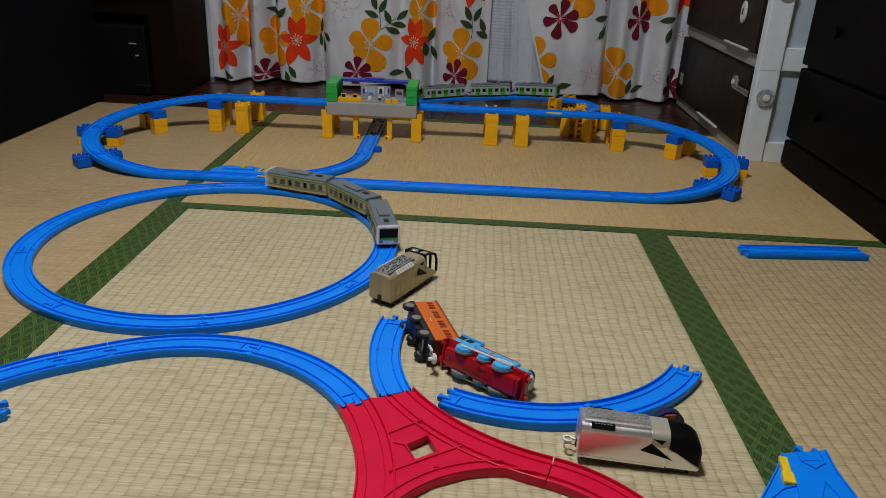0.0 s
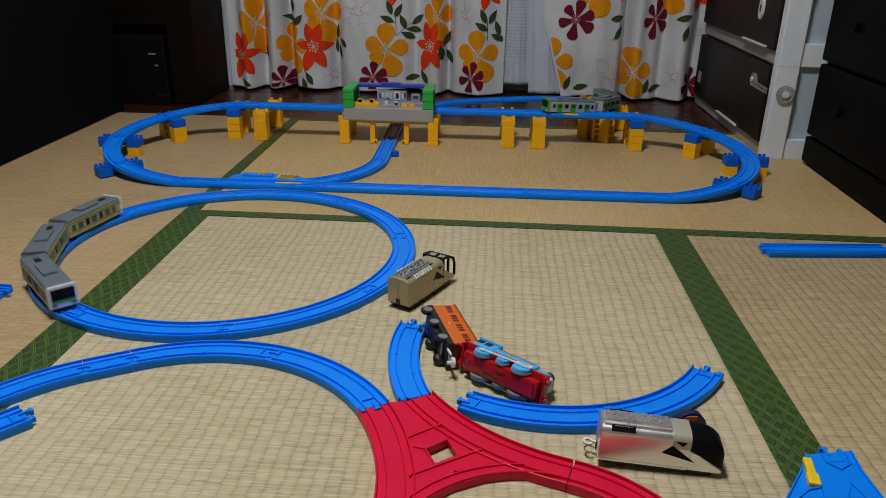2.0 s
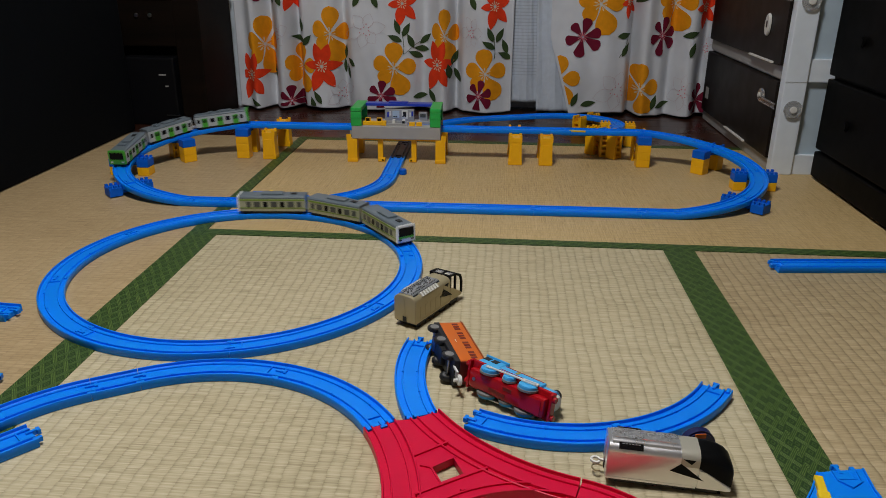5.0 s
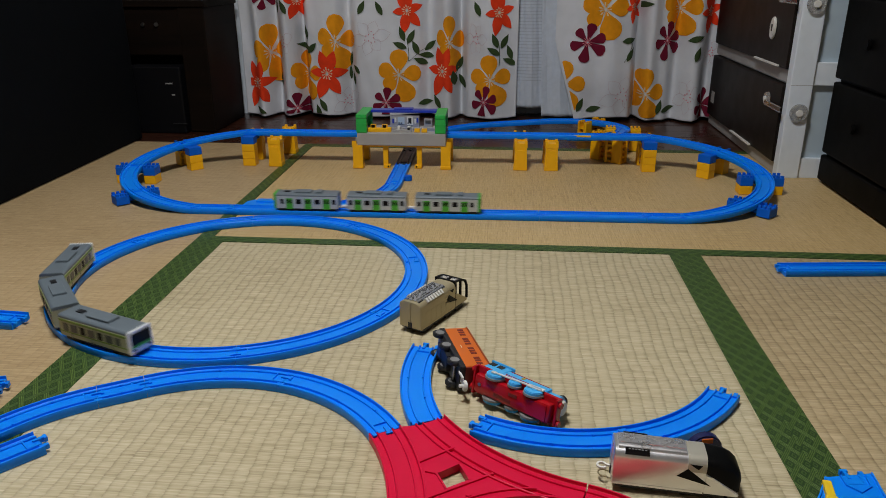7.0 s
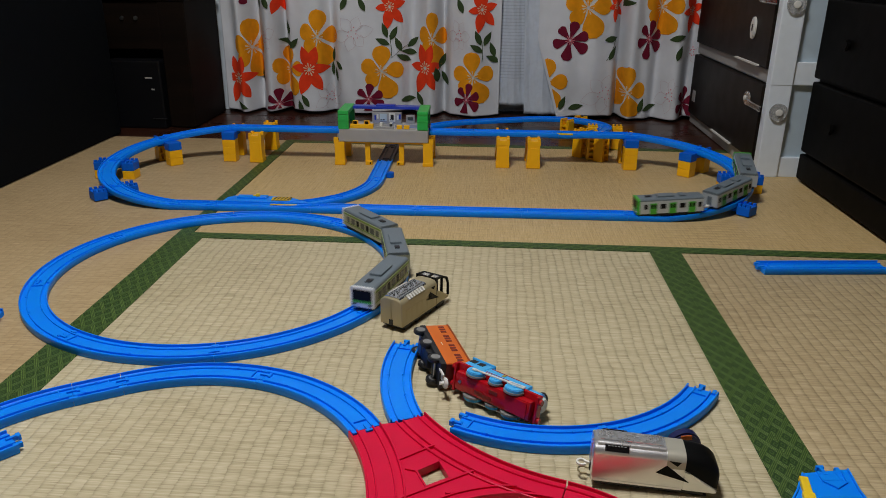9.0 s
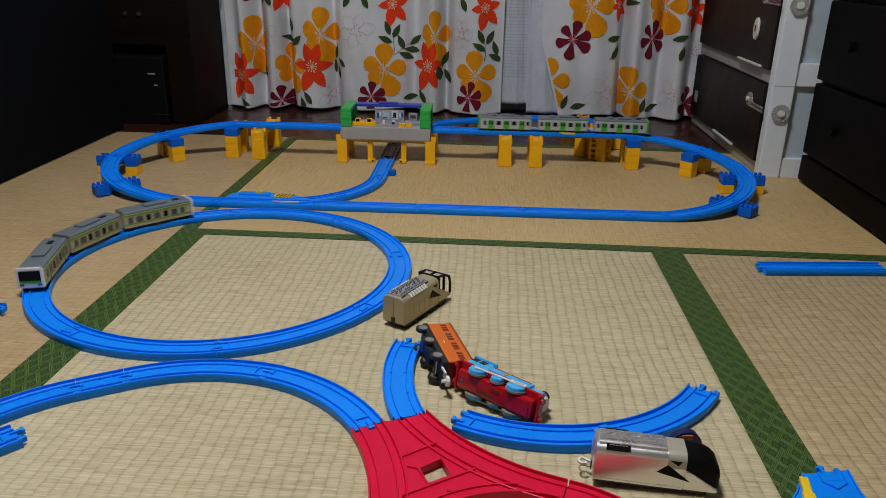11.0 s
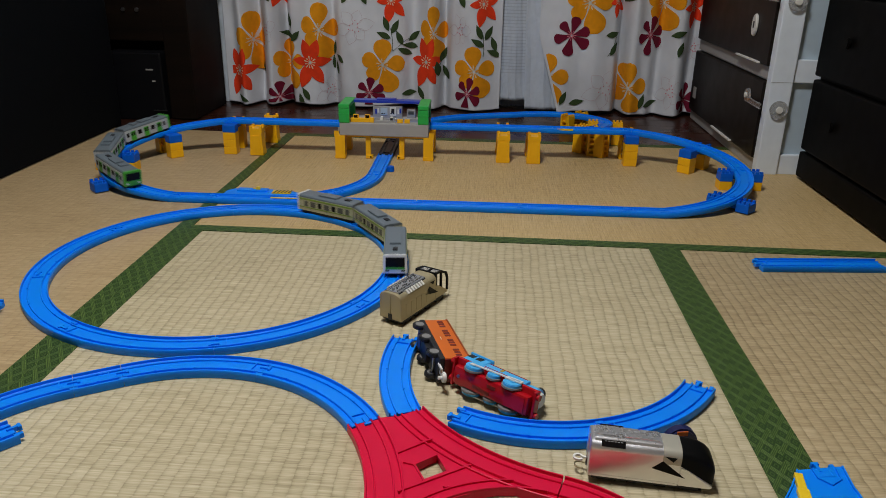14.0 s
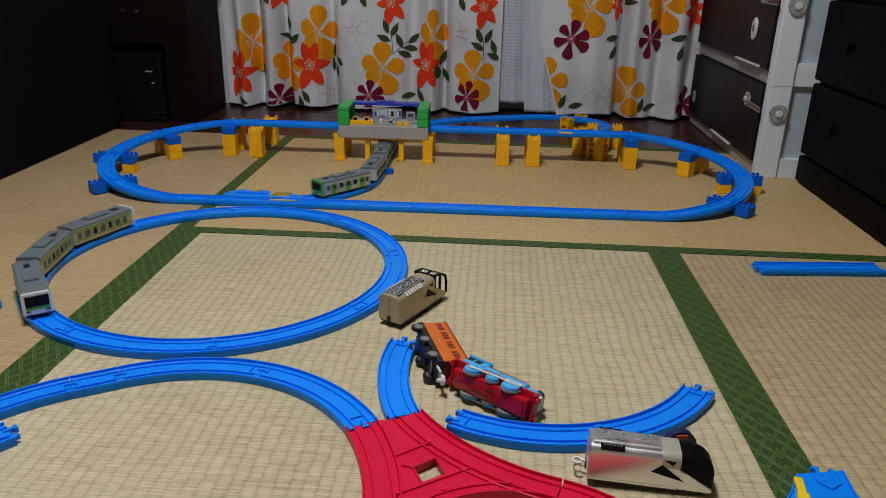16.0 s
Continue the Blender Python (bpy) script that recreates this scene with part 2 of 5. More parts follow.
TOYRED = material("toy_red_plastic", (0.43, 0.004, 0.010), 0.22, vary=0.05)
SKY = material("sky_blue_plastic", (0.06, 0.42, 0.80), 0.33, vary=0.05)
STEEL = material("steel_axle", (0.42, 0.42, 0.42), 0.3, 1.0, vary=0.05)
RUBBER = material("grey_tyre_rubber", (0.20, 0.195, 0.185), 0.6, vary=0.08)
PRINT_ORANGE = material("orange_print", (0.86, 0.325, 0.008), 0.85, vary=0.12, grain=60, spec=0.2)
PRINT_RED = material("red_print", (0.90, 0.055, 0.012), 0.85, vary=0.12, grain=60, spec=0.2)
PRINT_PLUM = material("plum_print", (0.17, 0.008, 0.028), 0.85, vary=0.12, grain=60, spec=0.2)
PRINT_GREEN = material("green_print", (0.045, 0.075, 0.025), 0.85, vary=0.15, grain=60, spec=0.2)
PRINT_LINE = material("mauve_line_print", (0.60, 0.50, 0.52), 0.85, vary=0.1, spec=0.2)
PRINT_PINK = material("pink_print", (0.70, 0.22, 0.26), 0.85, vary=0.1, spec=0.2)
PRINT_PALE = material("pale_centre_print", (0.80, 0.62, 0.40), 0.85, vary=0.1, spec=0.2)
PAPER = material("white_paper", (0.75, 0.75, 0.76), 0.8, vary=0.04)
def clear_plastic():
    m = bpy.data.materials.new("clear_plastic")
    m.use_nodes = True
    b = m.node_tree.nodes["Principled BSDF"]
    b.inputs["Transmission Weight"].default_value, b.inputs["Roughness"].default_value = 0.97, 0.06
    b.inputs["Base Color"].default_value = (0.97, 0.95, 0.94, 1)
    return m
CLEAR = clear_plastic()
LAMPGLOW = material("lamp_shade_white", (0.8, 0.8, 0.78), 0.6, vary=0.02)
LAMPGLOW.node_tree.nodes["Principled BSDF"].inputs["Emission Color"].default_value = (0.95, 0.975, 1.0, 1)
LAMPGLOW.node_tree.nodes["Principled BSDF"].inputs["Emission Strength"].default_value = 14.0
MILKY = material("milky_clear_plastic", (0.88, 0.87, 0.85), 0.14, vary=0.04)
MILKY.node_tree.nodes["Principled BSDF"].inputs["Transmission Weight"].default_value = 0.8


# ---- mesh helpers ----
def part(name, bm, mat, parent=None, label="", smooth=False):
    """One mesh object out of a bmesh, under a thing or a part."""
    me = bpy.data.meshes.new(name)
    bmesh.ops.recalc_face_normals(bm, faces=bm.faces)
    bm.to_mesh(me)
    bm.free()
    for f in me.polygons:
        f.use_smooth = smooth
    if smooth:
        me.set_sharp_from_angle(angle=radians(38))
    me.materials.append(mat)
    ob = new(name, me)
    if parent:
        ob.parent = parent
    if label:
        ob["label"] = label
    return ob


def thing(name, label, category, m=None, group="", kind=""):
    ob = new(name)
    ob.empty_display_size = 0.02
    if m is not None:
        ob.matrix_basis = m
    return tagged(ob, label, category, group, kind)


def add_box(bm, x0, x1, y0, y1, z0, z1, bevel=0.0, m=None):
    r = bmesh.ops.create_cube(bm, size=1.0, matrix=Matrix.Translation(((x0 + x1) / 2, (y0 + y1) / 2, (z0 + z1) / 2)) @ Matrix.Diagonal((x1 - x0, y1 - y0, z1 - z0, 1)))
    vs = r["verts"]
    if bevel:
        es = list({e for v in vs for e in v.link_edges})
        got = bmesh.ops.bevel(bm, geom=es, offset=bevel, segments=2, affect="EDGES", profile=0.6)
        vs = list(set(got["verts"]) | {v for v in vs if v.is_valid})
    if m is not None:
        bmesh.ops.transform(bm, matrix=m, verts=vs)
    return vs


def boxmesh(x0, x1, y0, y1, z0, z1, bevel=0.0, m=None):
    bm = bmesh.new()
    add_box(bm, x0, x1, y0, y1, z0, z1, bevel, m)
    return bm


def add_disc(bm, m, r, depth, seg=24, r2=None, bevel=0.0):
    got = bmesh.ops.create_cone(bm, cap_ends=True, segments=seg, radius1=r, radius2=r if r2 is None else r2, depth=depth, matrix=m)
    if bevel:
        es = [e for e in {e for v in got["verts"] for e in v.link_edges} if len(e.link_faces) == 2 and any(len(f.verts) > 4 for f in e.link_faces)]
        bmesh.ops.bevel(bm, geom=es, offset=bevel, segments=2, affect="EDGES")


def discmesh(m, r, depth, seg=24, r2=None, bevel=0.0):
    bm = bmesh.new()
    add_disc(bm, m, r, depth, seg, r2, bevel)
    return bm


def prism(points, z0, z1, bevel=0.0):
    """An upright prism over a plan outline."""
    bm = bmesh.new()
    f = bm.faces.new([bm.verts.new((x, y, z0)) for x, y in points])
    got = bmesh.ops.extrude_face_region(bm, geom=[f])
    up = [v for v in got["geom"] if isinstance(v, bmesh.types.BMVert)]
    bmesh.ops.translate(bm, verts=up, vec=(0, 0, z1 - z0))
    if bevel:
        es = [e for e in bm.edges if all(v in up for v in e.verts)]
        bmesh.ops.bevel(bm, geom=es, offset=bevel, segments=2, affect="EDGES")
    return bm


def sweep(bm, pts, profile, closed=True):
    """Sweeps a cross profile (sideways, up) along points (x, y, z)."""
    rings = []
    for i, p in enumerate(pts):
        a, b = Vector(pts[max(0, i - 1)]), Vector(pts[min(len(pts) - 1, i + 1)])
        d = b - a
        if len(pts) > 3 and i in (0, len(pts) - 1):   # the true tangent at an end
            k = 1 if i == 0 else -1
            d = k * (4 * Vector(pts[i + k]) - 3 * Vector(p) - Vector(pts[i + 2 * k]))
        d.normalize()
        side = Vector((d.y, -d.x, 0)).normalized()
        up = side.cross(d)
        rings.append([bm.verts.new(Vector(p) + side * s + up * h) for s, h in profile])
    n = len(profile)
    for r0, r1 in zip(rings, rings[1:]):
        for k in range(n if closed else n - 1):
            bm.faces.new((r0[k], r0[(k + 1) % n], r1[(k + 1) % n], r1[k]))
    if closed:
        bm.faces.new(rings[0])
        bm.faces.new(list(reversed(rings[-1])))
    return bm


# ---- toy rails ----
RW, RT = 0.019, 0.0110   # half width and height of a rail


def rail_profile(w=RW):
    half = [(w - 0.0006, 0.0), (w, 0.0008), (w, RT - 0.0008), (w - 0.0003, RT - 0.0002), (w - 0.0008, RT), (0.0174, RT), (0.0171, RT - 0.0003), (0.0169, RT - 0.0038),
            (0.0164, RT - 0.0042), (0.0101, RT - 0.0042), (0.0099, RT - 0.0016), (0.0096, RT - 0.0013), (0.0087, RT - 0.0013), (0.0084, RT - 0.0016), (0.0082, RT - 0.0034), (0.0, RT - 0.0034)]
    return half + [(-s, h) for s, h in reversed(half[:-1])]


PROFILE = rail_profile()


def arc(cx, cy, r, a0, a1, z0=0.0, z1=0.0, n=0):
    """Points on a circle from angle a0 to a1, in degrees."""
    n = n or max(3, int(abs(a1 - a0) / 2.5) + 1)
    out = []
    for i in range(n + 1):
        f = i / n
        a = radians(a0 + (a1 - a0) * f)
        out.append((cx + r * math.cos(a), cy + r * math.sin(a), z0 + (z1 - z0) * f))
    return out


def line(x0, y0, x1, y1, z0=0.0, z1=0.0, n=4):
    return [(x0 + (x1 - x0) * i / n, y0 + (y1 - y0) * i / n, z0 + (z1 - z0) * i / n) for i in range(n + 1)]


def hook(parent, p, d, side, mat, up=RT):
    """The clasp in a joint: a tongue with its head, the catch beside it, and the raised lip round the notch."""
    m = Matrix.Translation(p) @ Matrix(((d.x, side.x, 0, 0), (d.y, side.y, 0, 0), (0, 0, 1, 0), (0, 0, 0, 1)))
    z0, z1 = up - 0.007, up - 0.0012
    bm = prism([(-0.006, 0.0007), (0.0048, 0.0007), (0.0048, -0.0013), (0.0082, -0.0013), (0.0082, 0.0063), (0.0048, 0.0063), (0.0048, 0.0043), (-0.006, 0.0043)], z0, z1)
    bmesh.ops.transform(bm, matrix=m, verts=bm.verts)
    part("clasp", bm, mat, parent)
    part("catch", boxmesh(-0.004, 0.0050, -0.0157, -0.0113, z0, up - 0.0016, 0.0, m), mat, parent)
    bm = prism([(-0.0008, -0.0097), (-0.0150, -0.0097), (-0.0150, 0.0097), (-0.0008, 0.0097), (-0.0008, 0.0079), (-0.0136, 0.0079), (-0.0136, -0.0079), (-0.0008, -0.0079)], z0, z1)
    bmesh.ops.transform(bm, matrix=m, verts=bm.verts)
    part("notch_lip", bm, mat, parent)


def toy_rail(pts, label, mat=BLUE, group="toy rails", hooks=(True, False), name="toy_rail", gap=0.00025):
    """One rail piece: the moulded bed with its grooves, and the clasps at its ends."""
    origin = Vector(pts[len(pts) // 2])
    t = thing(name, label, "toy rail", Matrix.Translation(origin), group)
    q = [Vector(p) - origin for p in pts]
    q[0] += (q[1] - q[0]).normalized() * gap
    q[-1] += (q[-2] - q[-1]).normalized() * gap
    part("rail_bed", sweep(bmesh.new(), q, PROFILE), mat, t, smooth=True)
    for end, on in zip((0, -1), hooks):
        if not on:
            continue
        d = (q[0] - q[1]) if end == 0 else (q[-1] - q[-2])
        d.z = 0
        d.normalize()
        hook(t, q[end], d, Vector((-d.y, d.x, 0)), mat)
    # small nubs on the lips of the bed
    n = len(q)
    for k, sides in ((n // 4, (0.0090,)), (n // 2, (-0.0090, 0.0090)), (3 * n // 4, (-0.0090,))):
        dd = (q[min(k + 1, n - 1)] - q[k - 1]).normalized()
        for s in sides:
            part("stud", discmesh(Matrix.Translation(q[k] + Vector((dd.y * s, -dd.x * s, RT - 0.0014))), 0.0015, 0.0016, 8), mat, t)
    return t


# the oval's own frame
OC, OT = (-0.15, 1.6825), radians(0.84)
OVAL_R, OVAL_H, HIGH = 0.216, 0.51, 0.073


def oval(u, v, z=0.0):
    return (OC[0] + u * math.cos(OT) - v * math.sin(OT), OC[1] + u * math.sin(OT) + v * math.cos(OT), z)


def in_oval(pts):
    return [oval(*p) for p in pts]


FAR_SLOPE = 0.070


def far_z(s):
    return max(0.0, HIGH - (math.pi * OVAL_R - s) * FAR_SLOPE)


def green_train_way():
    """The way of the train on the raised oval, as points and lengths, from below the station round to the station again."""
    pts = line(-0.11, 0.0, -0.11, 0.43, n=20)
    pts += arc(0.106, 0.43, OVAL_R, 180, 90, n=30)[1:]
    pts += line(0.106, 0.646, 0.265, 0.646, n=10)[1:]
    i0 = len(pts) - 1
    pts += arc(0.265, 0.43, OVAL_R, 90, -90, n=60)[1:]
    pts += line(0.265, 0.216 - 0.002, -OVAL_H, 0.216, HIGH, HIGH, 30)[1:]
    i1 = len(pts) - 1
    lap = arc(-OVAL_H, 0, OVAL_R, 90, 270, HIGH, 0, 60)[1:]
    lap += line(-OVAL_H, -0.216, OVAL_H, -0.216, 0, 0, 40)[1:]
    lap += arc(OVAL_H, 0, OVAL_R, -90, 90, 0, HIGH, 60)[1:]
    lap += line(OVAL_H, 0.216, -OVAL_H, 0.216, HIGH, HIGH, 40)[1:]
    pts += lap
    pts += arc(-OVAL_H, 0, OVAL_R, 90, 270, HIGH, 0, 60)[1:]
    pts += line(-OVAL_H, -0.216, -0.326, -0.216, n=8)[1:]
    pts += arc(-0.326, 0, OVAL_R, -90, 0, n=30)[1:]
    pts += line(-0.11, 0, -0.11, 0.5, n=20)[1:]
    a = np.array(pts)
    s = np.concatenate([[0], np.cumsum(np.linalg.norm(np.diff(a[:, :2], axis=0), axis=1))])
    s -= s[i0]
    for k in range(len(a)):
        if s[k] < math.pi * OVAL_R:
            a[k, 2] = far_z(s[k])
    return s, np.array([oval(*p) for p in a])


def circle_way():
    a = np.radians(np.arange(-720, 2200, 3.0))
    c, r = (-0.425, 1.117), 0.283
    return a * r, np.stack([c[0] + r * np.cos(a), c[1] + r * np.sin(a), 0 * a], 1)


# ---- the room ----
def tatami_mat(x0, x1, y0, y1, turned, label, rush):
    """A rush mat with cloth borders along its two long sides."""
    cx, cy = (x0 + x1) / 2, (y0 + y1) / 2
    t = thing("tatami_mat", label, "tatami mat", pose(cx, cy, 0, 0, 0, 90 if turned else 0), "tatami mats of the floor", "structure")
    w, l = ((y1 - y0), (x1 - x0)) if turned else ((x1 - x0), (y1 - y0))
    w, l = w - 0.0003, l - 0.0006
    part("rush_cover", boxmesh(-w / 2 + 0.002, w / 2 - 0.002, -l / 2, l / 2, -0.05, -0.0004, 0.0015), rush, t)
    for s in (-1, 1):
        x = s * (w / 2 - 0.0139)
        part("cloth_border", boxmesh(x - 0.0139, x + 0.0139, -l / 2, l / 2, -0.05, 0.0006, 0.0003), BORDER, t, "dark green cloth border with a woven lattice")
    return t


XA, XC, YB, YF = -0.555, 0.325, 1.2825, 2.105
MATLABEL = "straw-coloured woven rush tatami mat with dark green cloth borders"
tatami_mat(XA - 0.88, XA, YF - 1.76, YF, False, MATLABEL, RUSH_TAN)
tatami_mat(XA, XC, YB - 1.76, YB, False, MATLABEL, RUSH)
tatami_mat(XC, XC + 0.88, YB - 1.76, YB, False, MATLABEL, RUSH_MID)
tatami_mat(XA, XC + 0.88, YB, YF, True, MATLABEL, RUSH_WARM)
tatami_mat(XA - 0.88, XA, YF - 3.52, YF - 1.76, False, MATLABEL, RUSH_MID)
tatami_mat(XA, XC + 0.88, YB - 2.64, YB - 1.76, True, MATLABEL, RUSH_MID)

floor = thing("floor", "dark brown varnished floorboards before the window", "floor", Matrix(), kind="structure")
for i in range(6):
    y0 = YF + 0.004 + i * 0.092
    part("floorboard", boxmesh(-2.0, 1.4, y0, y0 + 0.0905, -0.05, -0.003 - 0.0003 * (i % 2), 0.0012), FLOORWOOD, floor)
part("subfloor", boxmesh(-2.0, 1.4, -1.5, 2.7, -0.10, -0.052), BROWN, floor)

for name, b in (("wall_south", (-2.0, 1.4, -1.6, -1.5)), ("wall_west", (-2.1, -2.0, -1.5, 2.66)), ("wall_east", (1.4, 1.5, -1.5, 2.66))):
    tagged(part(name, boxmesh(*b, -0.05, 2.36), PLASTER), "plain sand-coloured plastered wall", "wall", kind="structure")
wn = thing("wall_north", "plastered window wall behind the curtains", "wall", Matrix(), kind="structure")
for b in ((-2.0, -0.93, 2.66, 2.76, -0.05, 2.36), (0.78, 1.4, 2.66, 2.76, -0.05, 2.36), (-0.93, 0.78, 2.66, 2.76, 1.95, 2.36)):
    part("wall_piece", boxmesh(*b), PLASTER, wn)
win = thing("window_1", "tall window, dark with the night outside", "window", Matrix(), kind="structure")
for x in (-0.93, -0.09, 0.74):
    part("window_frame", boxmesh(x, x + 0.04, 2.665, 2.70, -0.003, 1.95, 0.002), WHITE, win)
for z in (-0.003, 1.91):
    part("window_rail", boxmesh(-0.89, 0.74, 2.666, 2.699, z, z + 0.04, 0.002), WHITE, win)
part("pane", boxmesh(-0.93, 0.78, 2.70, 2.706, 0.0, 1.95), GLOSS, win, "dark window pane at night")
tagged(part("ceiling", boxmesh(-2.1, 1.5, -1.6, 2.76, 2.36, 2.42), CEILWOOD), "brown boarded wooden ceiling", "ceiling", kind="structure")
tagged(part("trim", boxmesh(-0.925, -0.888, 2.575, 2.62, -0.003, 2.0, 0.002), WHITE), "white upright window trim beside the curtain", "trim", kind="structure")

cl = thing("ceiling_lamp", "round white ceiling lamp hanging over the mats", "lamp", pose(*LAMP))
part("lamp_canopy", discmesh(Matrix.Translation((0, 0, 0.03)), 0.22, 0.05, 32, 0.18), LAMPGLOW, cl, "glowing white lamp shade")
part("lamp_stem", discmesh(Matrix.Translation((0, 0, 0.3055)), 0.02, 0.509, 12), OFFWHITE, cl)

# ---- curtains ----
FOLDS = ((-0.83, 0.022, 0.022), (-0.785, -0.028, 0.018), (-0.735, 0.024, 0.026), (-0.688, -0.026, 0.014), (-0.60, 0.016, 0.05), (-0.533, -0.024, 0.02),
         (-0.40, 0.012, 0.08), (-0.265, -0.018, 0.024), (-0.20, 0.018, 0.026), (-0.158, -0.030, 0.016), (-0.06, 0.018, 0.05),
         (0.235, 0.014, 0.05), (0.33, 0.010, 0.04), (0.421, -0.040, 0.014), (0.455, 0.018, 0.026), (0.545, -0.022, 0.022), (0.60, 0.02, 0.03), (0.652, -0.02, 0.02))


def curtain_y(x, z):
    y = 2.535
    for c, a, w in FOLDS:
        y -= 1.7 * a * math.exp(-((x - c - 0.02 * (z - 0.2) * math.sin(c * 40)) / w) ** 2)
    return y + 0.005 * math.sin(31 * x + 5 * z) + 0.004 * math.sin(14 * z + 9 * x) + 0.0035 * math.sin(23 * x + 29 * z + 2 * math.sin(11 * x)) * math.exp(-z / 0.25) + 0.0016 * math.sin(83 * x + 17 * z) * math.sin(21 * z + 40 * x)


def curtain(x0, x1, label, cut=None):
    t = thing("curtain", label, "curtain", Matrix())
    bm = bmesh.new()
    nx, nz = int((x1 - x0) / 0.003), 46
    grid = []
    for i in range(nx + 1):
        x = x0 + (x1 - x0) * i / nx
        hem = 0.004 + 0.010 * (0.5 + 0.5 * math.sin(19 * x + 1.0)) * abs(math.sin(6 * x))
        col = []
        for j in range(nz + 1):
            f = (j / nz) ** 1.6
            z = hem + (1.93 - hem) * f
            xx = x
            if cut and i < 24:
                xx = x + cut * max(0, 0.25 - z) / 0.25 * (1 - i / 24)
            col.append(bm.verts.new((xx, curtain_y(xx, z), z)))
        grid.append(col)
    for a, b in zip(grid, grid[1:]):
        for j in range(nz):
            bm.faces.new((a[j], b[j], b[j + 1], a[j + 1]))
    ob = part("curtain_cloth", bm, CLOTH, t, smooth=True)
    mod = ob.modifiers.new("thickness", "SOLIDIFY")
    mod.thickness, mod.offset = 0.0006, 0.0
    return t


PRINT_OFF = 0.0024


def lay(bm, rows):
    """A patch of print lying on the curtain's folds, from a grid of (x, z)."""
    vs = [[bm.verts.new((x, curtain_y(x, z) - PRINT_OFF, z)) for x, z in r] for r in rows]
    for a, b in zip(vs, vs[1:]):
        for j in range(len(a) - 1):
            bm.faces.new((a[j], a[j + 1], b[j + 1], b[j]))


def keep(x, z, lim):
    lo = lim[0] + (0.0 if lim[0] < 0 or lim[0] > 0.2 else 0.075 * max(0.0, 0.25 - z) / 0.25)
    return min(max(x, lo), lim[1]), max(z, 0.014)


ACROSS = [k / 6 for k in range(-6, 7)]


def petal(bm, cx, cz, r, ang, wide, lim, shape, squeeze=1.0, r0=0.07):
    """A petal of length r: broad and round, pointed, or narrow at its foot and blunt."""
    rows = []
    ca, sa = math.cos(ang), math.sin(ang)
    for i in range(17):
        f = i / 16
        d = r * (r0 + (1 - r0) * f)
        if shape == "round":
            w = (0.06 + 0.94 * math.sin(math.pi / 2 * min(1.0, f / 0.66)) ** 1.45) * math.sqrt(max(0.0, 1 - max(0.0, (f - 0.55) / 0.45) ** 2.6)) + 0.02
        elif shape == "pointed":
            w = math.sin(math.pi * (0.06 + 0.94 * f) ** 0.92) ** 0.9 + 0.015
        elif shape == "leaf":
            w = math.sin(math.pi * f ** 0.85) ** 1.1 + 0.02
        else:
            w = (0.13 + 0.87 * min(1.0, f / 0.78) ** 1.15) * math.sqrt(max(0.0, 1 - max(0.0, (f - 0.72) / 0.30) ** 2)) + 0.02
        w *= r * wide
        rows.append([keep(cx + squeeze * (d * ca - w * k * sa), cz + d * sa + w * k * ca, lim) for k in ACROSS])
    lay(bm, rows)


MOTIFS = {   # angle and length of each petal, its width, its shape
    "orange": (((90, 0.083), (7, 0.073), (-71, 0.094), (222, 0.066), (161, 0.071)), 0.36, "round"),
    "red": (((106, 0.075), (70, 0.076), (6, 0.064), (-60, 0.078), (248, 0.086), (174, 0.058)), 0.235, "pointed"),
    "plum": (((75, 0.056), (15, 0.056), (-31, 0.061), (-100, 0.061), (196, 0.053), (132, 0.049)), 0.29, "blunt"),
}


def flower(cur, lim, cx, cz, size, squeeze, turn, mat, name, motif):
    petals, wide, shape = MOTIFS[motif]
    bm = bmesh.new()
    for a, l in petals:
        petal(bm, cx, cz, l * size, radians(a + turn), wide, lim, shape, squeeze)
    ob = part(name, bm, mat, cur)
    bm = bmesh.new()
    r = 0.075 * size
    for k in range(11):
        a = 0.571 * k
        ca, sa = math.cos(a), math.sin(a)
        for f0, f1, h in ((0.05, 0.17, 0.010), (0.17, 0.23 + 0.05 * (k % 2), 0.026)) if motif != "plum" else ((0.04, 0.20, 0.013),):
            lay(bm, [[keep(cx + squeeze * r * (f * ca - g * sa), cz + r * (f * sa + g * ca), lim) for g in (-h, h)] for f in (f0, (f0 + f1) / 2, f1)])
    c = part("flower_centre", bm, PRINT_PALE if motif != "plum" else PRINT_PINK, ob)
    c.location.y = -0.0004
    return ob


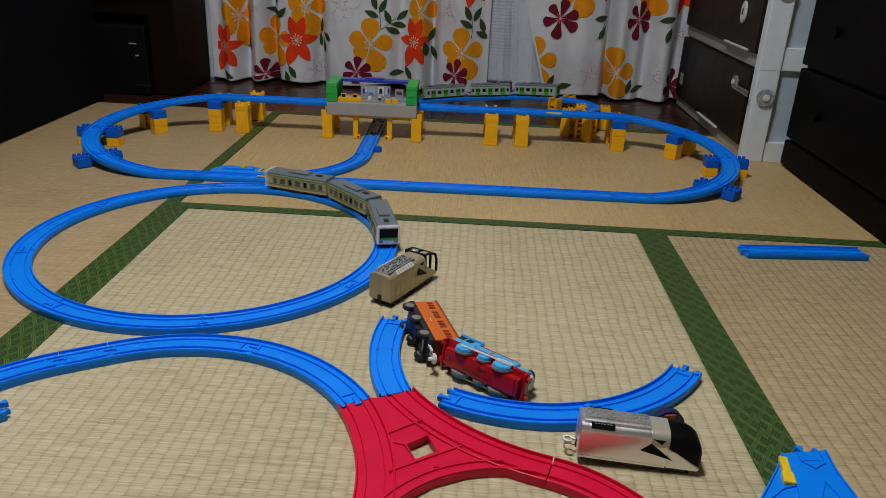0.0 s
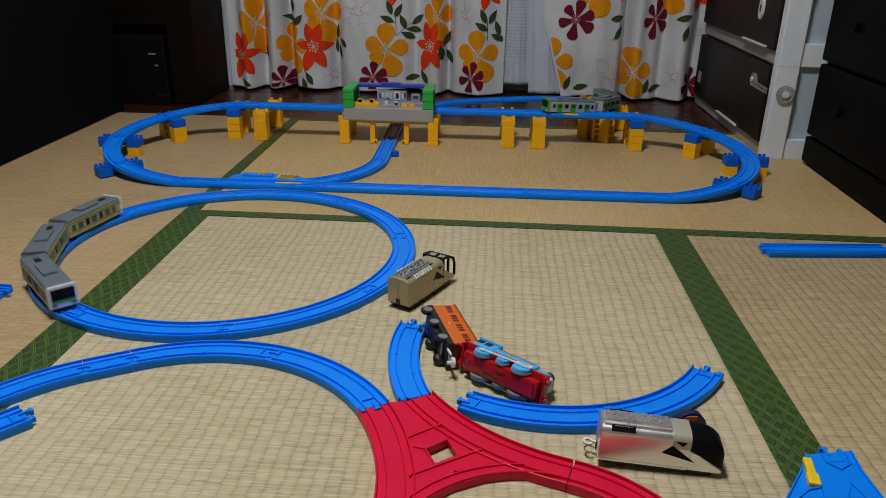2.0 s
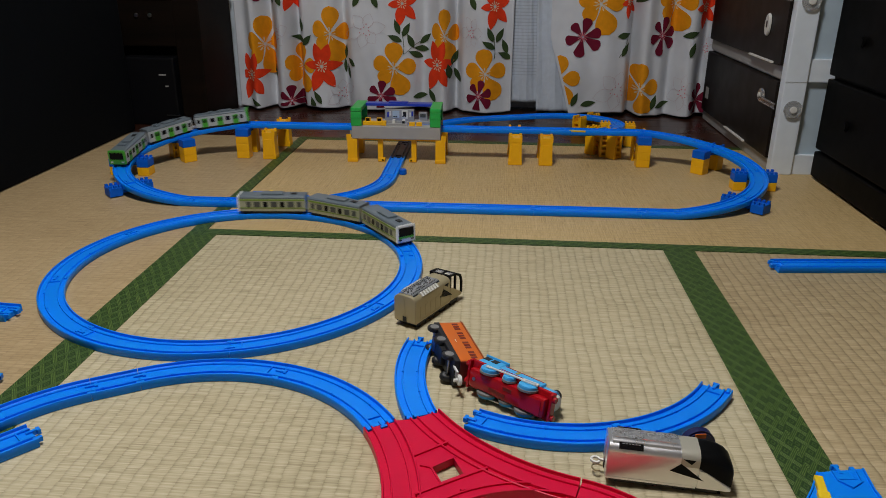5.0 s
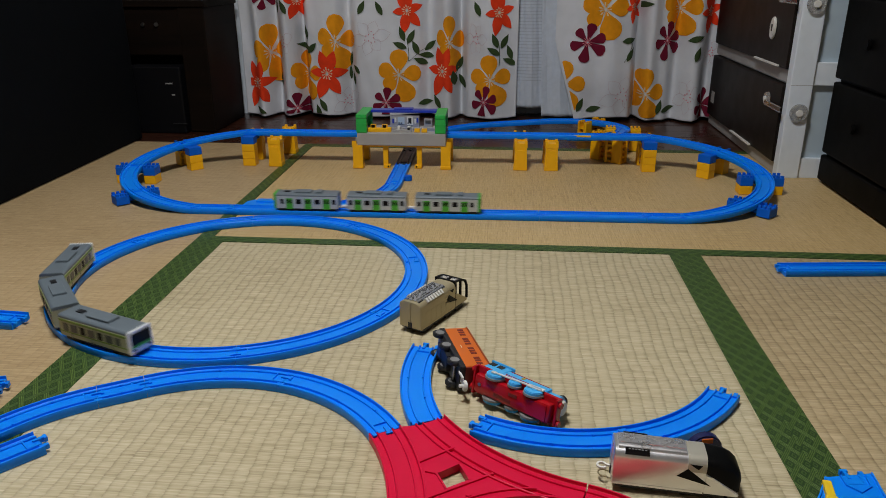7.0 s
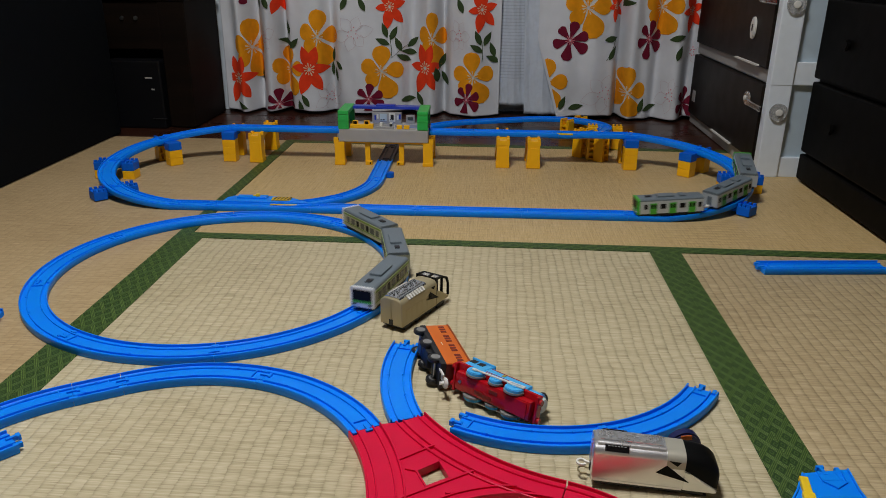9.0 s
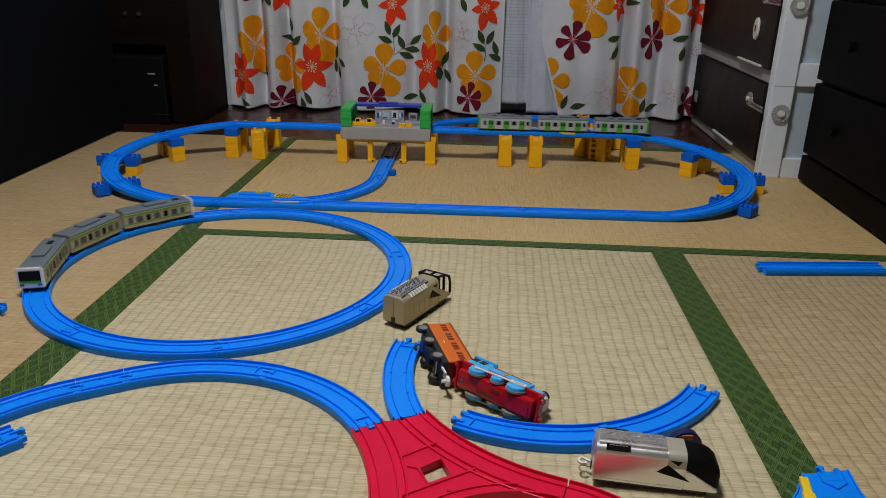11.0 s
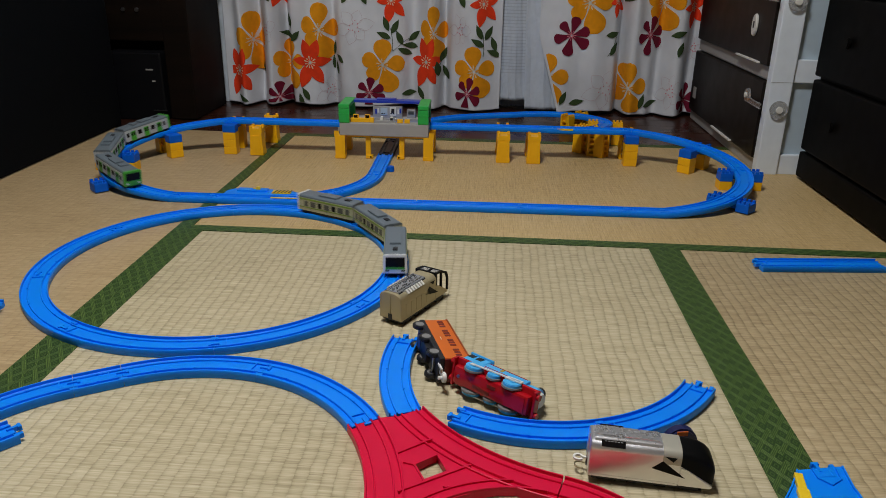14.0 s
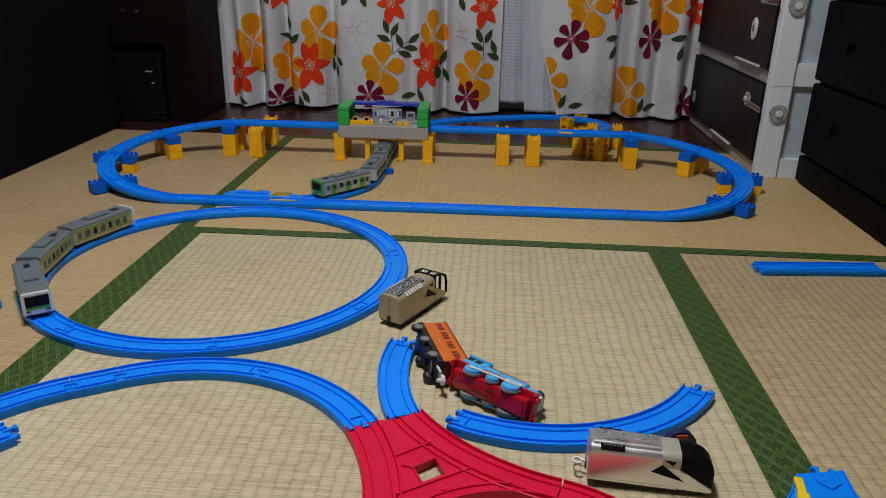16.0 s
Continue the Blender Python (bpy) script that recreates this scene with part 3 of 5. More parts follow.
def outline_flower(cur, lim, cx, cz, r, squeeze, turn):
    """A flower drawn in thin lines, with dotted stamens."""
    bm = bmesh.new()
    for k, l in enumerate((1.1, 0.85, 0.95, 1.15, 0.9, 0.8)):
        ang = radians(60 * k + turn)
        ca, sa = math.cos(ang), math.sin(ang)
        for side in (-1, 1):
            rows = []
            for i in range(13):
                f = i / 12
                d, w = r * l * (0.18 + 0.82 * f), r * 0.29 * math.sin(math.pi * (0.05 + 0.95 * f) ** 0.9) * side
                rows.append([keep(cx + squeeze * (d * ca - (w + h) * sa), cz + d * sa + (w + h) * ca, lim) for h in (-0.0006, 0.0006)])
            lay(bm, rows)
    part("outline_print", bm, PRINT_LINE, cur)
    bm = bmesh.new()
    for k in range(9):
        a, q = 0.7 * k, r * (0.17 + 0.07 * (k % 3))
        x, z = cx + squeeze * q * math.cos(a), cz + q * math.sin(a)
        lay(bm, [[keep(x - 0.0016, z - 0.0016, lim), keep(x + 0.0016, z - 0.0016, lim)], [keep(x - 0.0016, z + 0.0016, lim), keep(x + 0.0016, z + 0.0016, lim)]])
    part("stamen_print", bm, PRINT_PINK, cur)


LEFT, RIGHT = (-0.875, 0.022), (0.158, 0.675)
left_curtain = curtain(-0.896, 0.03, "white cotton curtain printed with orange, red and plum flowers")
right_curtain = curtain(0.15, 0.72, "white curtain with printed orange and plum flowers, drawn beside a chest", 0.075)
# place across and up, size, squeeze, turn in degrees
ORANGE_AT = ((-0.803, 0.213, 1.12, 0.62, 4), (-0.572, 0.252, 1.05, 0.8, 0), (-0.679, 0.142, 0.95, 0.72, 0), (-0.362, 0.145, 1.0, 1.0, 0), (-0.194, 0.250, 1.02, 0.62, 2),
             (-0.058, 0.132, 0.98, 0.95, 6), (0.303, 0.355, 1.05, 1.0, 0), (0.184, 0.117, 0.95, 1.0, 0), (0.543, 0.359, 0.95, 0.85, 0), (0.448, 0.092, 0.98, 0.85, 0))
RED_AT = ((-0.846, 0.115, 1.0, 0.82, 3), (-0.605, 0.147, 1.04, 0.98, 0), (-0.333, 0.350, 0.85, 0.95, 12), (-0.217, 0.158, 1.05, 0.80, 0), (-0.033, 0.345, 0.85, 0.9, 12),
          (-0.700, 0.378, 0.7, 0.7, 0), (0.634, 0.350, 0.8, 0.75, 14), (0.396, 0.362, 0.62, 0.7, 20))
PLUM_AT = ((-0.715, 0.030, 0.92, 0.9, 15), (-0.408, 0.053, 0.9, 1.0, 8), (-0.079, 0.060, 0.95, 0.8, 0), (0.252, 0.255, 1.05, 1.0, 0), (0.507, 0.261, 1.05, 0.72, 0),
           (0.640, 0.053, 1.0, 0.62, 0), (-0.81, 0.39, 0.65, 0.8, 0))
LINE_AT = ((-0.455, 0.264, 0.066, 0.95, 12), (-0.746, 0.248, 0.062, 0.5, 20), (-0.544, 0.052, 0.055, 0.8, 30), (-0.107, 0.261, 0.060, 0.55, 0),
           (0.376, 0.084, 0.074, 0.95, 18), (0.585, 0.084, 0.068, 0.5, 18), (0.655, 0.22, 0.05, 0.5, 0))
LEAF_A = ((-0.350, 0.276, 110), (-0.321, 0.267, 62), (-0.357, 0.240, 158), (-0.306, 0.232, 115), (-0.271, 0.207, 172), (-0.289, 0.189, 155), (-0.260, 0.238, 42),
          (-0.484, 0.358, 62), (-0.425, 0.356, 118), (-0.735, 0.361, 115), (-0.765, 0.361, 80), (-0.682, 0.234, 160), (-0.655, 0.229, 45), (-0.162, 0.178, 66),
          (-0.179, 0.135, 98), (-0.153, 0.120, 118), (-0.276, 0.052, 10), (-0.235, 0.055, 118), (-0.622, 0.043, 122), (-0.640, 0.020, 105))
LEAF_B = ((-0.774, 0.121, 95), (-0.834, 0.020, 140), (-0.044, 0.257, 113), (-0.014, 0.254, 62), (-0.048, 0.224, 150), (0.004, 0.219, 110), (0.006, 0.190, 155),
          (-0.103, 0.355, 112), (-0.675, 0.279, 100), (0.389, 0.258, 6), (0.396, 0.213, 60), (0.594, 0.266, 18), (0.603, 0.218, 75), (0.239, 0.052, 68),
          (0.284, 0.040, 15), (0.498, 0.047, 75), (0.529, 0.039, 18), (0.426, 0.369, 8), (-0.526, 0.193, 78), (-0.533, 0.146, 92), (-0.515, 0.160, 150), (-0.521, 0.128, 105))


def on_curtain(x):
    """The curtain at x, and how far a print there reaches before a pleat hides it."""
    if x < 0.1:
        return left_curtain, LEFT
    return right_curtain, (RIGHT[0], 0.421) if x < 0.42 else (0.423, RIGHT[1])



for x, z, size, sq, turn in ORANGE_AT:
    flower(*on_curtain(x), x, z, size, sq, turn, PRINT_ORANGE, "orange_flower_print", "orange")
PRINT_OFF = 0.0029
for x, z, size, sq, turn in RED_AT:
    flower(*on_curtain(x), x, z, size, sq, turn, PRINT_RED, "red_flower_print", "red")
PRINT_OFF = 0.0034
for x, z, size, sq, turn in PLUM_AT:
    flower(*on_curtain(x), x, z, size, sq, turn, PRINT_PLUM, "plum_flower_print", "plum")
for x, z, size, sq, turn in LINE_AT:
    outline_flower(*on_curtain(x), x, z, size, sq, turn)
for x, z, deg in LEAF_A + LEAF_B:
    cur, lim = on_curtain(x)
    bm = bmesh.new()
    a = radians(deg)
    petal(bm, x - 0.024 * math.cos(a), z - 0.024 * math.sin(a), 0.050, a, 0.19, lim, "leaf", 1.0 if abs(x + 0.52) > 0.03 else 0.6, 0.0)
    part("leaf_print", bm, PRINT_GREEN, cur)
for pts in (((-0.33, 0.19), (-0.328, 0.21), (-0.331, 0.24), (-0.335, 0.262)), ((-0.328, 0.19), (-0.31, 0.205), (-0.29, 0.222), (-0.268, 0.235)),
            ((-0.03, 0.18), (-0.028, 0.20), (-0.03, 0.23), (-0.032, 0.25)), ((-0.185, 0.11), (-0.18, 0.13), (-0.17, 0.155), (-0.165, 0.17)),
            ((0.375, 0.19), (0.388, 0.21), (0.398, 0.235), (0.405, 0.26))):
    cur, lim = on_curtain(pts[0][0])
    bm = bmesh.new()
    lay(bm, [[(x - 0.001, z), (x + 0.001, z)] for x, z in pts])
    part("stem_print", bm, PRINT_GREEN, cur)

lace = thing("lace_curtain", "grey-white lace curtain hanging between the printed curtains", "curtain", Matrix())
for x0, x1, low, lean, dy in ((0.018, 0.119, 0.035, 0.008, 0.0), (0.104, 0.215, 0.008, 0.012, -0.006)):
    bm = bmesh.new()
    cols = []
    n = 18
    for i in range(n + 1):
        f = i / n
        col = []
        for j in range(31):
            z = low + (1.92 - low) * (j / 30) ** 1.5
            x = x0 + (x1 - x0) * f + lean * max(0.0, (0.35 - z) / 0.35)
            col.append(bm.verts.new((x, 2.553 + dy + 0.005 * math.sin(f * 9) + 0.0015 * math.sin(f * 40 + z * 9), z)))
        cols.append(col)
    for a, b in zip(cols, cols[1:]):
        for j in range(30):
            bm.faces.new((a[j], b[j], b[j + 1], a[j + 1]))
    ob = part("lace_panel", bm, LACE, lace, smooth=True)
    ob.modifiers.new("thickness", "SOLIDIFY").thickness = 0.0008
for k in range(30):
    z = 0.125 + k * 0.0105
    rows = []
    for i in range(19):
        f = i / 18
        x = 0.018 + 0.101 * f + 0.008 * max(0.0, (0.35 - z) / 0.35)
        rows.append((x, 2.5515 + 0.005 * math.sin(f * 9) + 0.0015 * math.sin(f * 40 + z * 9)))
    bm = bmesh.new()
    for (xa, ya), (xb, yb) in zip(rows, rows[1:]):
        bm.faces.new([bm.verts.new(v) for v in ((xa, ya, z), (xb, yb, z), (xb, yb, z + 0.003), (xa, ya, z + 0.003))])
    part("woven_band", bm, LACE_BAND, lace)


# ---- furniture at the sides ----
def white_chest():
    t = thing("chest_of_drawers", "white chest with black drawer fronts and child locks", "chest", pose(0.66, 1.83, 0))
    part("carcass", boxmesh(0.012, 0.56, 0.018, 0.695, -0.002, 1.15, 0.003), PALE, t)
    part("corner_post", boxmesh(-0.002, 0.050, 0.0, 0.03, -0.001, 1.15, 0.003), WHITE, t)
    for z0, z1 in ((-0.001, 0.048), (0.222, 0.275), (0.45, 0.50), (0.7, 0.75)):
        part("side_rail", boxmesh(0.0505, 0.56, 0.006, 0.03, z0, z1, 0.002), WHITE, t)
    for z0 in (0.0, 0.222, 0.448):
        part("front_rail", boxmesh(0.004, 0.02, 0.03, 0.695, z0, z0 + 0.03, 0.002), GREY, t)
    for z0, z1, p0, p1 in ((0.032, 0.218, 0.21, 0.395), (0.255, 0.442, 0.085, 0.265), (0.48, 0.66, 0.2, 0.4), (0.68, 0.9, 0.2, 0.4)):
        d = part("drawer", boxmesh(-0.006, 0.018, 0.034, 0.690, z0, z1, 0.004), TRAY, t, "black drawer front")
        part("pull_strip", boxmesh(-0.0125, -0.0055, p0, p1, z0 + 0.0005, z0 + 0.0050, 0.0008), OFFWHITE, d, "pale pull strip")
    part("sticker", boxmesh(-0.0072, -0.0064, 0.620, 0.655, 0.075, 0.110), GREY, t)
    bm = discmesh(Matrix.Translation((-0.009, 0.156, 0.340)) @ Matrix.Diagonal((1, 0.62, 1, 1)) @ Matrix.Rotation(math.pi / 2, 4, "Y"), 0.027, 0.007, 24, bevel=0.002)
    lk = part("lock_plate", bm, OFFWHITE, t, "white oval child lock")
    part("lock_slot", boxmesh(-0.0132, -0.0122, 0.152, 0.160, 0.333, 0.349), BLACK, lk)
    for k, z in enumerate((0.165, 0.41)):
        s = part("strap_lock", boxmesh(-0.0165, -0.0135, 0.004, 0.12, z + 0.0035, z + 0.0062, 0.0008), MILKY, t, "clear plastic strap lock")
        part("strap_edge", boxmesh(-0.0165, -0.0135, 0.004, 0.12, z - 0.0075, z - 0.0048, 0.0008), MILKY, s)
        part("strap_web", boxmesh(-0.0155, -0.0145, 0.004, 0.12, z - 0.0048, z + 0.0035), CLEAR, s)
        part("lock_disc", discmesh(Matrix.Translation((0.026, -0.004, z - 0.006)) @ Matrix.Rotation(math.pi / 2, 4, "X"), 0.021, 0.007, 28, bevel=0.0015), MILKY, s)
        part("lock_button", discmesh(Matrix.Translation((0.026, -0.009, z - 0.006)) @ Matrix.Rotation(math.pi / 2, 4, "X"), 0.008, 0.006, 20, bevel=0.0012), OFFWHITE, s)
        part("lock_foot", discmesh(Matrix.Translation((-0.011, 0.12, z + 0.008)) @ Matrix.Rotation(math.pi / 2, 4, "Y"), 0.016, 0.008, 20, bevel=0.0015), MILKY, s)
        part("lock_foot_button", discmesh(Matrix.Translation((-0.0165, 0.12, z + 0.008)) @ Matrix.Rotation(math.pi / 2, 4, "Y"), 0.006, 0.004, 16), OFFWHITE, s)
    part("side_seam", boxmesh(0.0505, 0.0512, 0.0045, 0.006, 0.0, 0.46), GREY, t)
    part("post_seam", boxmesh(-0.001, 0.049, -0.0006, 0.0004, 0.2225, 0.2233), GREY, t)



def black_chest():
    t = thing("drawer_unit", "low black drawer unit standing on the tatami", "chest", pose(0.75, 1.815, 0))
    part("carcass", boxmesh(0.012, 0.46, -1.25, 0.0, 0.001, 0.95, 0.004), DARKWOOD, t)
    for z0, z1 in ((0.006, 0.066), (0.072, 0.236), (0.244, 0.418), (0.426, 0.60), (0.608, 0.78)):
        for y0, y1 in ((-0.62, -0.004), (-1.245, -0.628)):
            d = part("drawer", boxmesh(-0.004, 0.014, y0, y1, z0, z1, 0.005), DARKWOOD, t)
            if z1 - z0 > 0.1:
                part("knob", discmesh(Matrix.Translation((-0.010, (y0 + y1) / 2 + 0.16, (z0 + z1) / 2)) @ Matrix.Rotation(math.pi / 2, 4, "Y"), 0.012, 0.008, 16, bevel=0.002), DARKWOOD, d)


def left_furniture():
    t = thing("cabinet", "dark brown wooden cabinet by the window", "cabinet", pose(-1.085, 2.36, 0))
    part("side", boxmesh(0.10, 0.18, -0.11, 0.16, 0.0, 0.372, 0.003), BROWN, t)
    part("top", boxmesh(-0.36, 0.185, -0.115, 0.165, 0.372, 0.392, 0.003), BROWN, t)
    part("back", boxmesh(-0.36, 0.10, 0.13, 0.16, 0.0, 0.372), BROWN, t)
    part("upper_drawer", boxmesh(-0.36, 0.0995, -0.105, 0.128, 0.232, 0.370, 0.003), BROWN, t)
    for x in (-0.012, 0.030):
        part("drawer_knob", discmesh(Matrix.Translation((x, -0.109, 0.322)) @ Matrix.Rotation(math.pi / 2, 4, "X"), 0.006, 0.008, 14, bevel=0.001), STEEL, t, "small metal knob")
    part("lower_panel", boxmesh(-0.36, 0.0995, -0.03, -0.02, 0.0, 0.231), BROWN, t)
    b = thing("player_box", "black box-shaped appliance standing on the floorboards", "appliance", pose(-1.06, 2.28, -0.003))
    part("case", boxmesh(-0.10, 0.070, -0.05, 0.03, 0.0, 0.205, 0.006), SCREEN, b)
    for x0, x1, z in ((0.020, 0.042, 0.152), (0.036, 0.046, 0.118)):
        part("front_mark", boxmesh(x0, x1, -0.0512, -0.0502, z, z + 0.004), GREY, b, "small pale front mark")
    part("slot_trim", boxmesh(0.03, 0.075, -0.0535, -0.0505, 0.03, 0.033), BLACK, b)
    p = thing("paper_sheet", "white paper sheets lying on the cabinet", "paper", pose(-0.97, 2.34, 0.393, 0, 0, 8))
    part("sheet", boxmesh(-0.08, 0.09, -0.07, 0.06, 0.0, 0.003), PAPER, p)
    part("sheet", boxmesh(-0.06, 0.11, -0.05, 0.07, 0.0032, 0.0052), PAPER, p)
    s = thing("black_cover", "black cloth-covered bench along the mats", "bench", pose(-1.09, 1.25, 0))
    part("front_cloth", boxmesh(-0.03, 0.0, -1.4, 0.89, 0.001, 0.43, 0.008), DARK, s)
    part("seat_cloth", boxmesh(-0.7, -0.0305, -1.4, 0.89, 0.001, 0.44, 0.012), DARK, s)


white_chest()
black_chest()
left_furniture()

# ---- the rails ----
CURVE, STRAIGHT = "curved blue plastic toy rail with two grooves, lying on the tatami", "straight blue plastic toy rail with two grooves"
for k in range(8):
    toy_rail(arc(-0.425, 1.117, 0.283, 45 * k + 16, 45 * k + 61), CURVE, group="rails of the round track")
SLOPE = "curved blue toy rail climbing on block piers"
for k in range(4):
    z = [HIGH * (1 - f / 4) for f in (k, k + 1)]
    toy_rail(in_oval(arc(-OVAL_H, 0, OVAL_R, 90 + 45 * k, 135 + 45 * k, *z)), SLOPE, group="rails of the raised oval")
    z = [HIGH * f / 4 for f in (k, k + 1)]
    toy_rail(in_oval(arc(OVAL_H, 0, OVAL_R, -90 + 45 * k, -45 + 45 * k, *z)), SLOPE, group="rails of the raised oval")
for a, b in zip((-0.51, -0.43, -0.214, 0.002, 0.218, 0.434), (-0.43, -0.214, 0.002, 0.218, 0.434, 0.51)):
    toy_rail(in_oval(line(a, -0.216, b, -0.216)), STRAIGHT + " on the tatami", group="rails of the raised oval")
for a, b in zip((0.51, 0.33, 0.114, -0.002, -0.234, -0.45), (0.33, 0.114, -0.002, -0.234, -0.45, -0.51)):
    toy_rail(in_oval(line(a, 0.216, b, 0.216, HIGH, HIGH)), STRAIGHT + " raised on yellow piers", group="rails of the raised oval")
# the branch under the station and round behind it
toy_rail([(x, y, z + 0.0005) for x, y, z in in_oval(arc(-0.326, 0, OVAL_R, -80, -45))], CURVE, group="rails of the branch")
toy_rail(in_oval(arc(-0.326, 0, OVAL_R, -45, 0)), CURVE, group="rails of the branch")
toy_rail(in_oval(line(-0.11, 0, -0.11, 0.185)), STRAIGHT + " on the tatami", group="rails of the branch")
toy_rail(in_oval(line(-0.11, 0.185, -0.11, 0.335)), "straight black plastic toy rail passing under the station", BLACKRAIL, group="rails of the branch")
far = [(0.106 - OVAL_R * math.sin(radians(a)), 0.43 + OVAL_R * math.cos(radians(a))) for a in (90, 45, 0)]
L90 = math.pi / 2 * OVAL_R
for a0, a1 in ((180, 135), (135, 90)):
    s0, s1 = (-0.159 - L90 * (a - 90) / 90 for a in (a0, a1))
    toy_rail(in_oval(arc(0.106, 0.43, OVAL_R, a0, a1, far_z(s0), far_z(s1))), SLOPE, group="rails of the branch")
toy_rail(in_oval(line(-0.11, 0.335, -0.11, 0.43, 0, far_z(-0.159 - L90))), "straight black plastic toy rail on the floorboards", BLACKRAIL, group="rails of the branch")
toy_rail(in_oval(line(0.106, 0.646, 0.265, 0.646, far_z(-0.159), far_z(0))), STRAIGHT + " climbing before the curtain", group="rails of the branch")
for k in range(4):
    a0, a1 = 90 - 45 * k, 45 - 45 * k
    if k == 3:
        a1 = -80
    s0, s1 = (2 * L90 * (90 - a) / 180 for a in (a0, a1))
    toy_rail(in_oval(arc(0.265, 0.43, OVAL_R, a0, a1, far_z(s0), far_z(s1) + (0.0006 if k == 3 else 0))), SLOPE, group="rails of the branch")

# loose rails in front
for a0, a1 in ((32.4, 77), (77, 121)):
    toy_rail(arc(-0.315, 0.567, 0.226, a0, a1), CURVE, group="rails of the front track")
a = radians(211)
ex, ey = -0.315 + 0.226 * math.cos(radians(121)), 0.567 + 0.226 * math.sin(radians(121))
toy_rail(line(ex, ey, ex + 0.054 * math.cos(a), ey + 0.054 * math.sin(a)), "short straight blue toy rail", group="rails of the front track")
toy_rail(arc(-0.315 + 0.054 * math.cos(a), 0.567 + 0.054 * math.sin(a), 0.226, 121, 166), CURVE, group="rails of the front track")
toy_rail(line(-0.4925, 0.640, -0.63, 0.475), STRAIGHT + " lying loose", group="loose rails", hooks=(True, True))
toy_rail(arc(0.178, 0.8257, 0.283, 204, 168), "short curved blue toy rail ending in the open", group="rails of the front track", hooks=(False, True))
for a0, a1 in ((-116, -72.7), (-72.7, -29.4)):
    toy_rail(arc(0.074, 0.909, 0.222, a0, a1), "curved blue toy rail lying loose on the tatami", group="loose rails", hooks=(True, True))
toy_rail(line(0.468, 1.210, 0.680, 1.230), "single straight blue toy rail lying on the tatami", group="loose rails", hooks=(True, False))


def red_junction():
    """The red plate that joins three tracks, with ribs and a square hole."""
    t = thing("red_junction_rail", "red plastic junction rail with a square hole and raised ribs", "toy rail", Matrix(), "rails of the front track")
    la = arc(-0.398, 0.53, 0.316, 29.9, -16)
    ra = arc(0.162, 0.871, 0.287, 213.8, 254)
    for name, pts in (("left_track", la), ("right_track", ra)):
        part(name, sweep(bmesh.new(), pts, PROFILE), RED, t)
    hole = [(-0.0605, 0.6175), (-0.0388, 0.6355), (-0.0265, 0.6095), (-0.0489, 0.5940)]
    inner_l = [(-0.398 + r * math.cos(radians(a)), 0.53 + r * math.sin(radians(a))) for a, r in ((29.9, 0.3352), (27, 0.3352), (20, 0.3352), (10, 0.3352), (0, 0.3352), (-10, 0.3352))]
    inner_r = [(0.162 + r * math.cos(radians(a)), 0.871 + r * math.sin(radians(a))) for a, r in ((213.8, 0.3062), (218, 0.3062), (226, 0.3062), (235, 0.3062), (242, 0.3062), (246, 0.3062))]
    inner_b = [(0.044 + 0.128 * math.cos(radians(a)), 0.462 + 0.128 * math.sin(radians(a))) for a in (91, 100, 110, 125, 140, 155, 170)]
    rim = inner_r + inner_b + list(reversed(inner_l))
    bm = bmesh.new()
    mx, my = sum(p[0] for p in hole) / 4, sum(p[1] for p in hole) / 4
    turn = lambda p: math.atan2(p[1] - my, p[0] - mx)
    ring = sorted(rim, key=turn)
    ov = [bm.verts.new((x, y, 0.0086)) for x, y in ring]
    hv = [bm.verts.new((x, y, 0.0086)) for x, y in sorted(hole, key=turn)]
    i = j = 0
    while i < len(ov) or j < len(hv):
        a, b = ov[i % len(ov)], hv[j % len(hv)]
        na, nb = ov[(i + 1) % len(ov)], hv[(j + 1) % len(hv)]
        ta = turn(na.co) + (2 * math.pi if i + 1 >= len(ov) else 0)
        tb = turn(nb.co) + (2 * math.pi if j + 1 >= len(hv) else 0)
        if j >= len(hv) or (i < len(ov) and ta <= tb):
            bm.faces.new((a, na, b))
            i += 1
        else:
            bm.faces.new((a, nb, b))
            j += 1
    for a, b in list(zip(ov, ov[1:] + ov[:1])) + list(zip(hv, hv[1:] + hv[:1])):
        bm.faces.new((a, b, bm.verts.new((b.co.x, b.co.y, 0.0004)), bm.verts.new((a.co.x, a.co.y, 0.0004))))
    part("plate", bm, RED, t)
    for a, b in zip(hole, hole[1:] + hole[:1]):
        d = Vector((b[0] - a[0], b[1] - a[1], 0)).normalized() * 0.0016
        part("hole_rib", sweep(bmesh.new(), [(a[0] - d.x, a[1] - d.y, 0), (b[0] + d.x, b[1] + d.y, 0)], [(-0.0009, 0.006), (-0.0009, 0.0104), (0.0009, 0.0104), (0.0009, 0.006)]), RED, t)
    for a, b in (((-0.081, 0.634), (-0.046, 0.662)), ((-0.072, 0.576), (-0.004, 0.622)), ((-0.0722, 0.6205), (-0.0612, 0.6178))):
        part("rib", sweep(bmesh.new(), [(*a, 0), (*b, 0)], [(-0.0011, 0.006), (-0.0011, 0.0106), (0.0011, 0.0106), (0.0011, 0.006)]), RED, t)
    part("stud", discmesh(Matrix.Translation((-0.027, 0.587, 0.0095)), 0.003, 0.004, 12), RED, t)
    for r in (0.1405,):
        part("guide_rib", sweep(bmesh.new(), arc(0.044, 0.462, r, 92, 150), [(-0.0009, 0.006), (-0.0009, 0.0106), (0.0009, 0.0106), (0.0009, 0.006)]), RED, t)
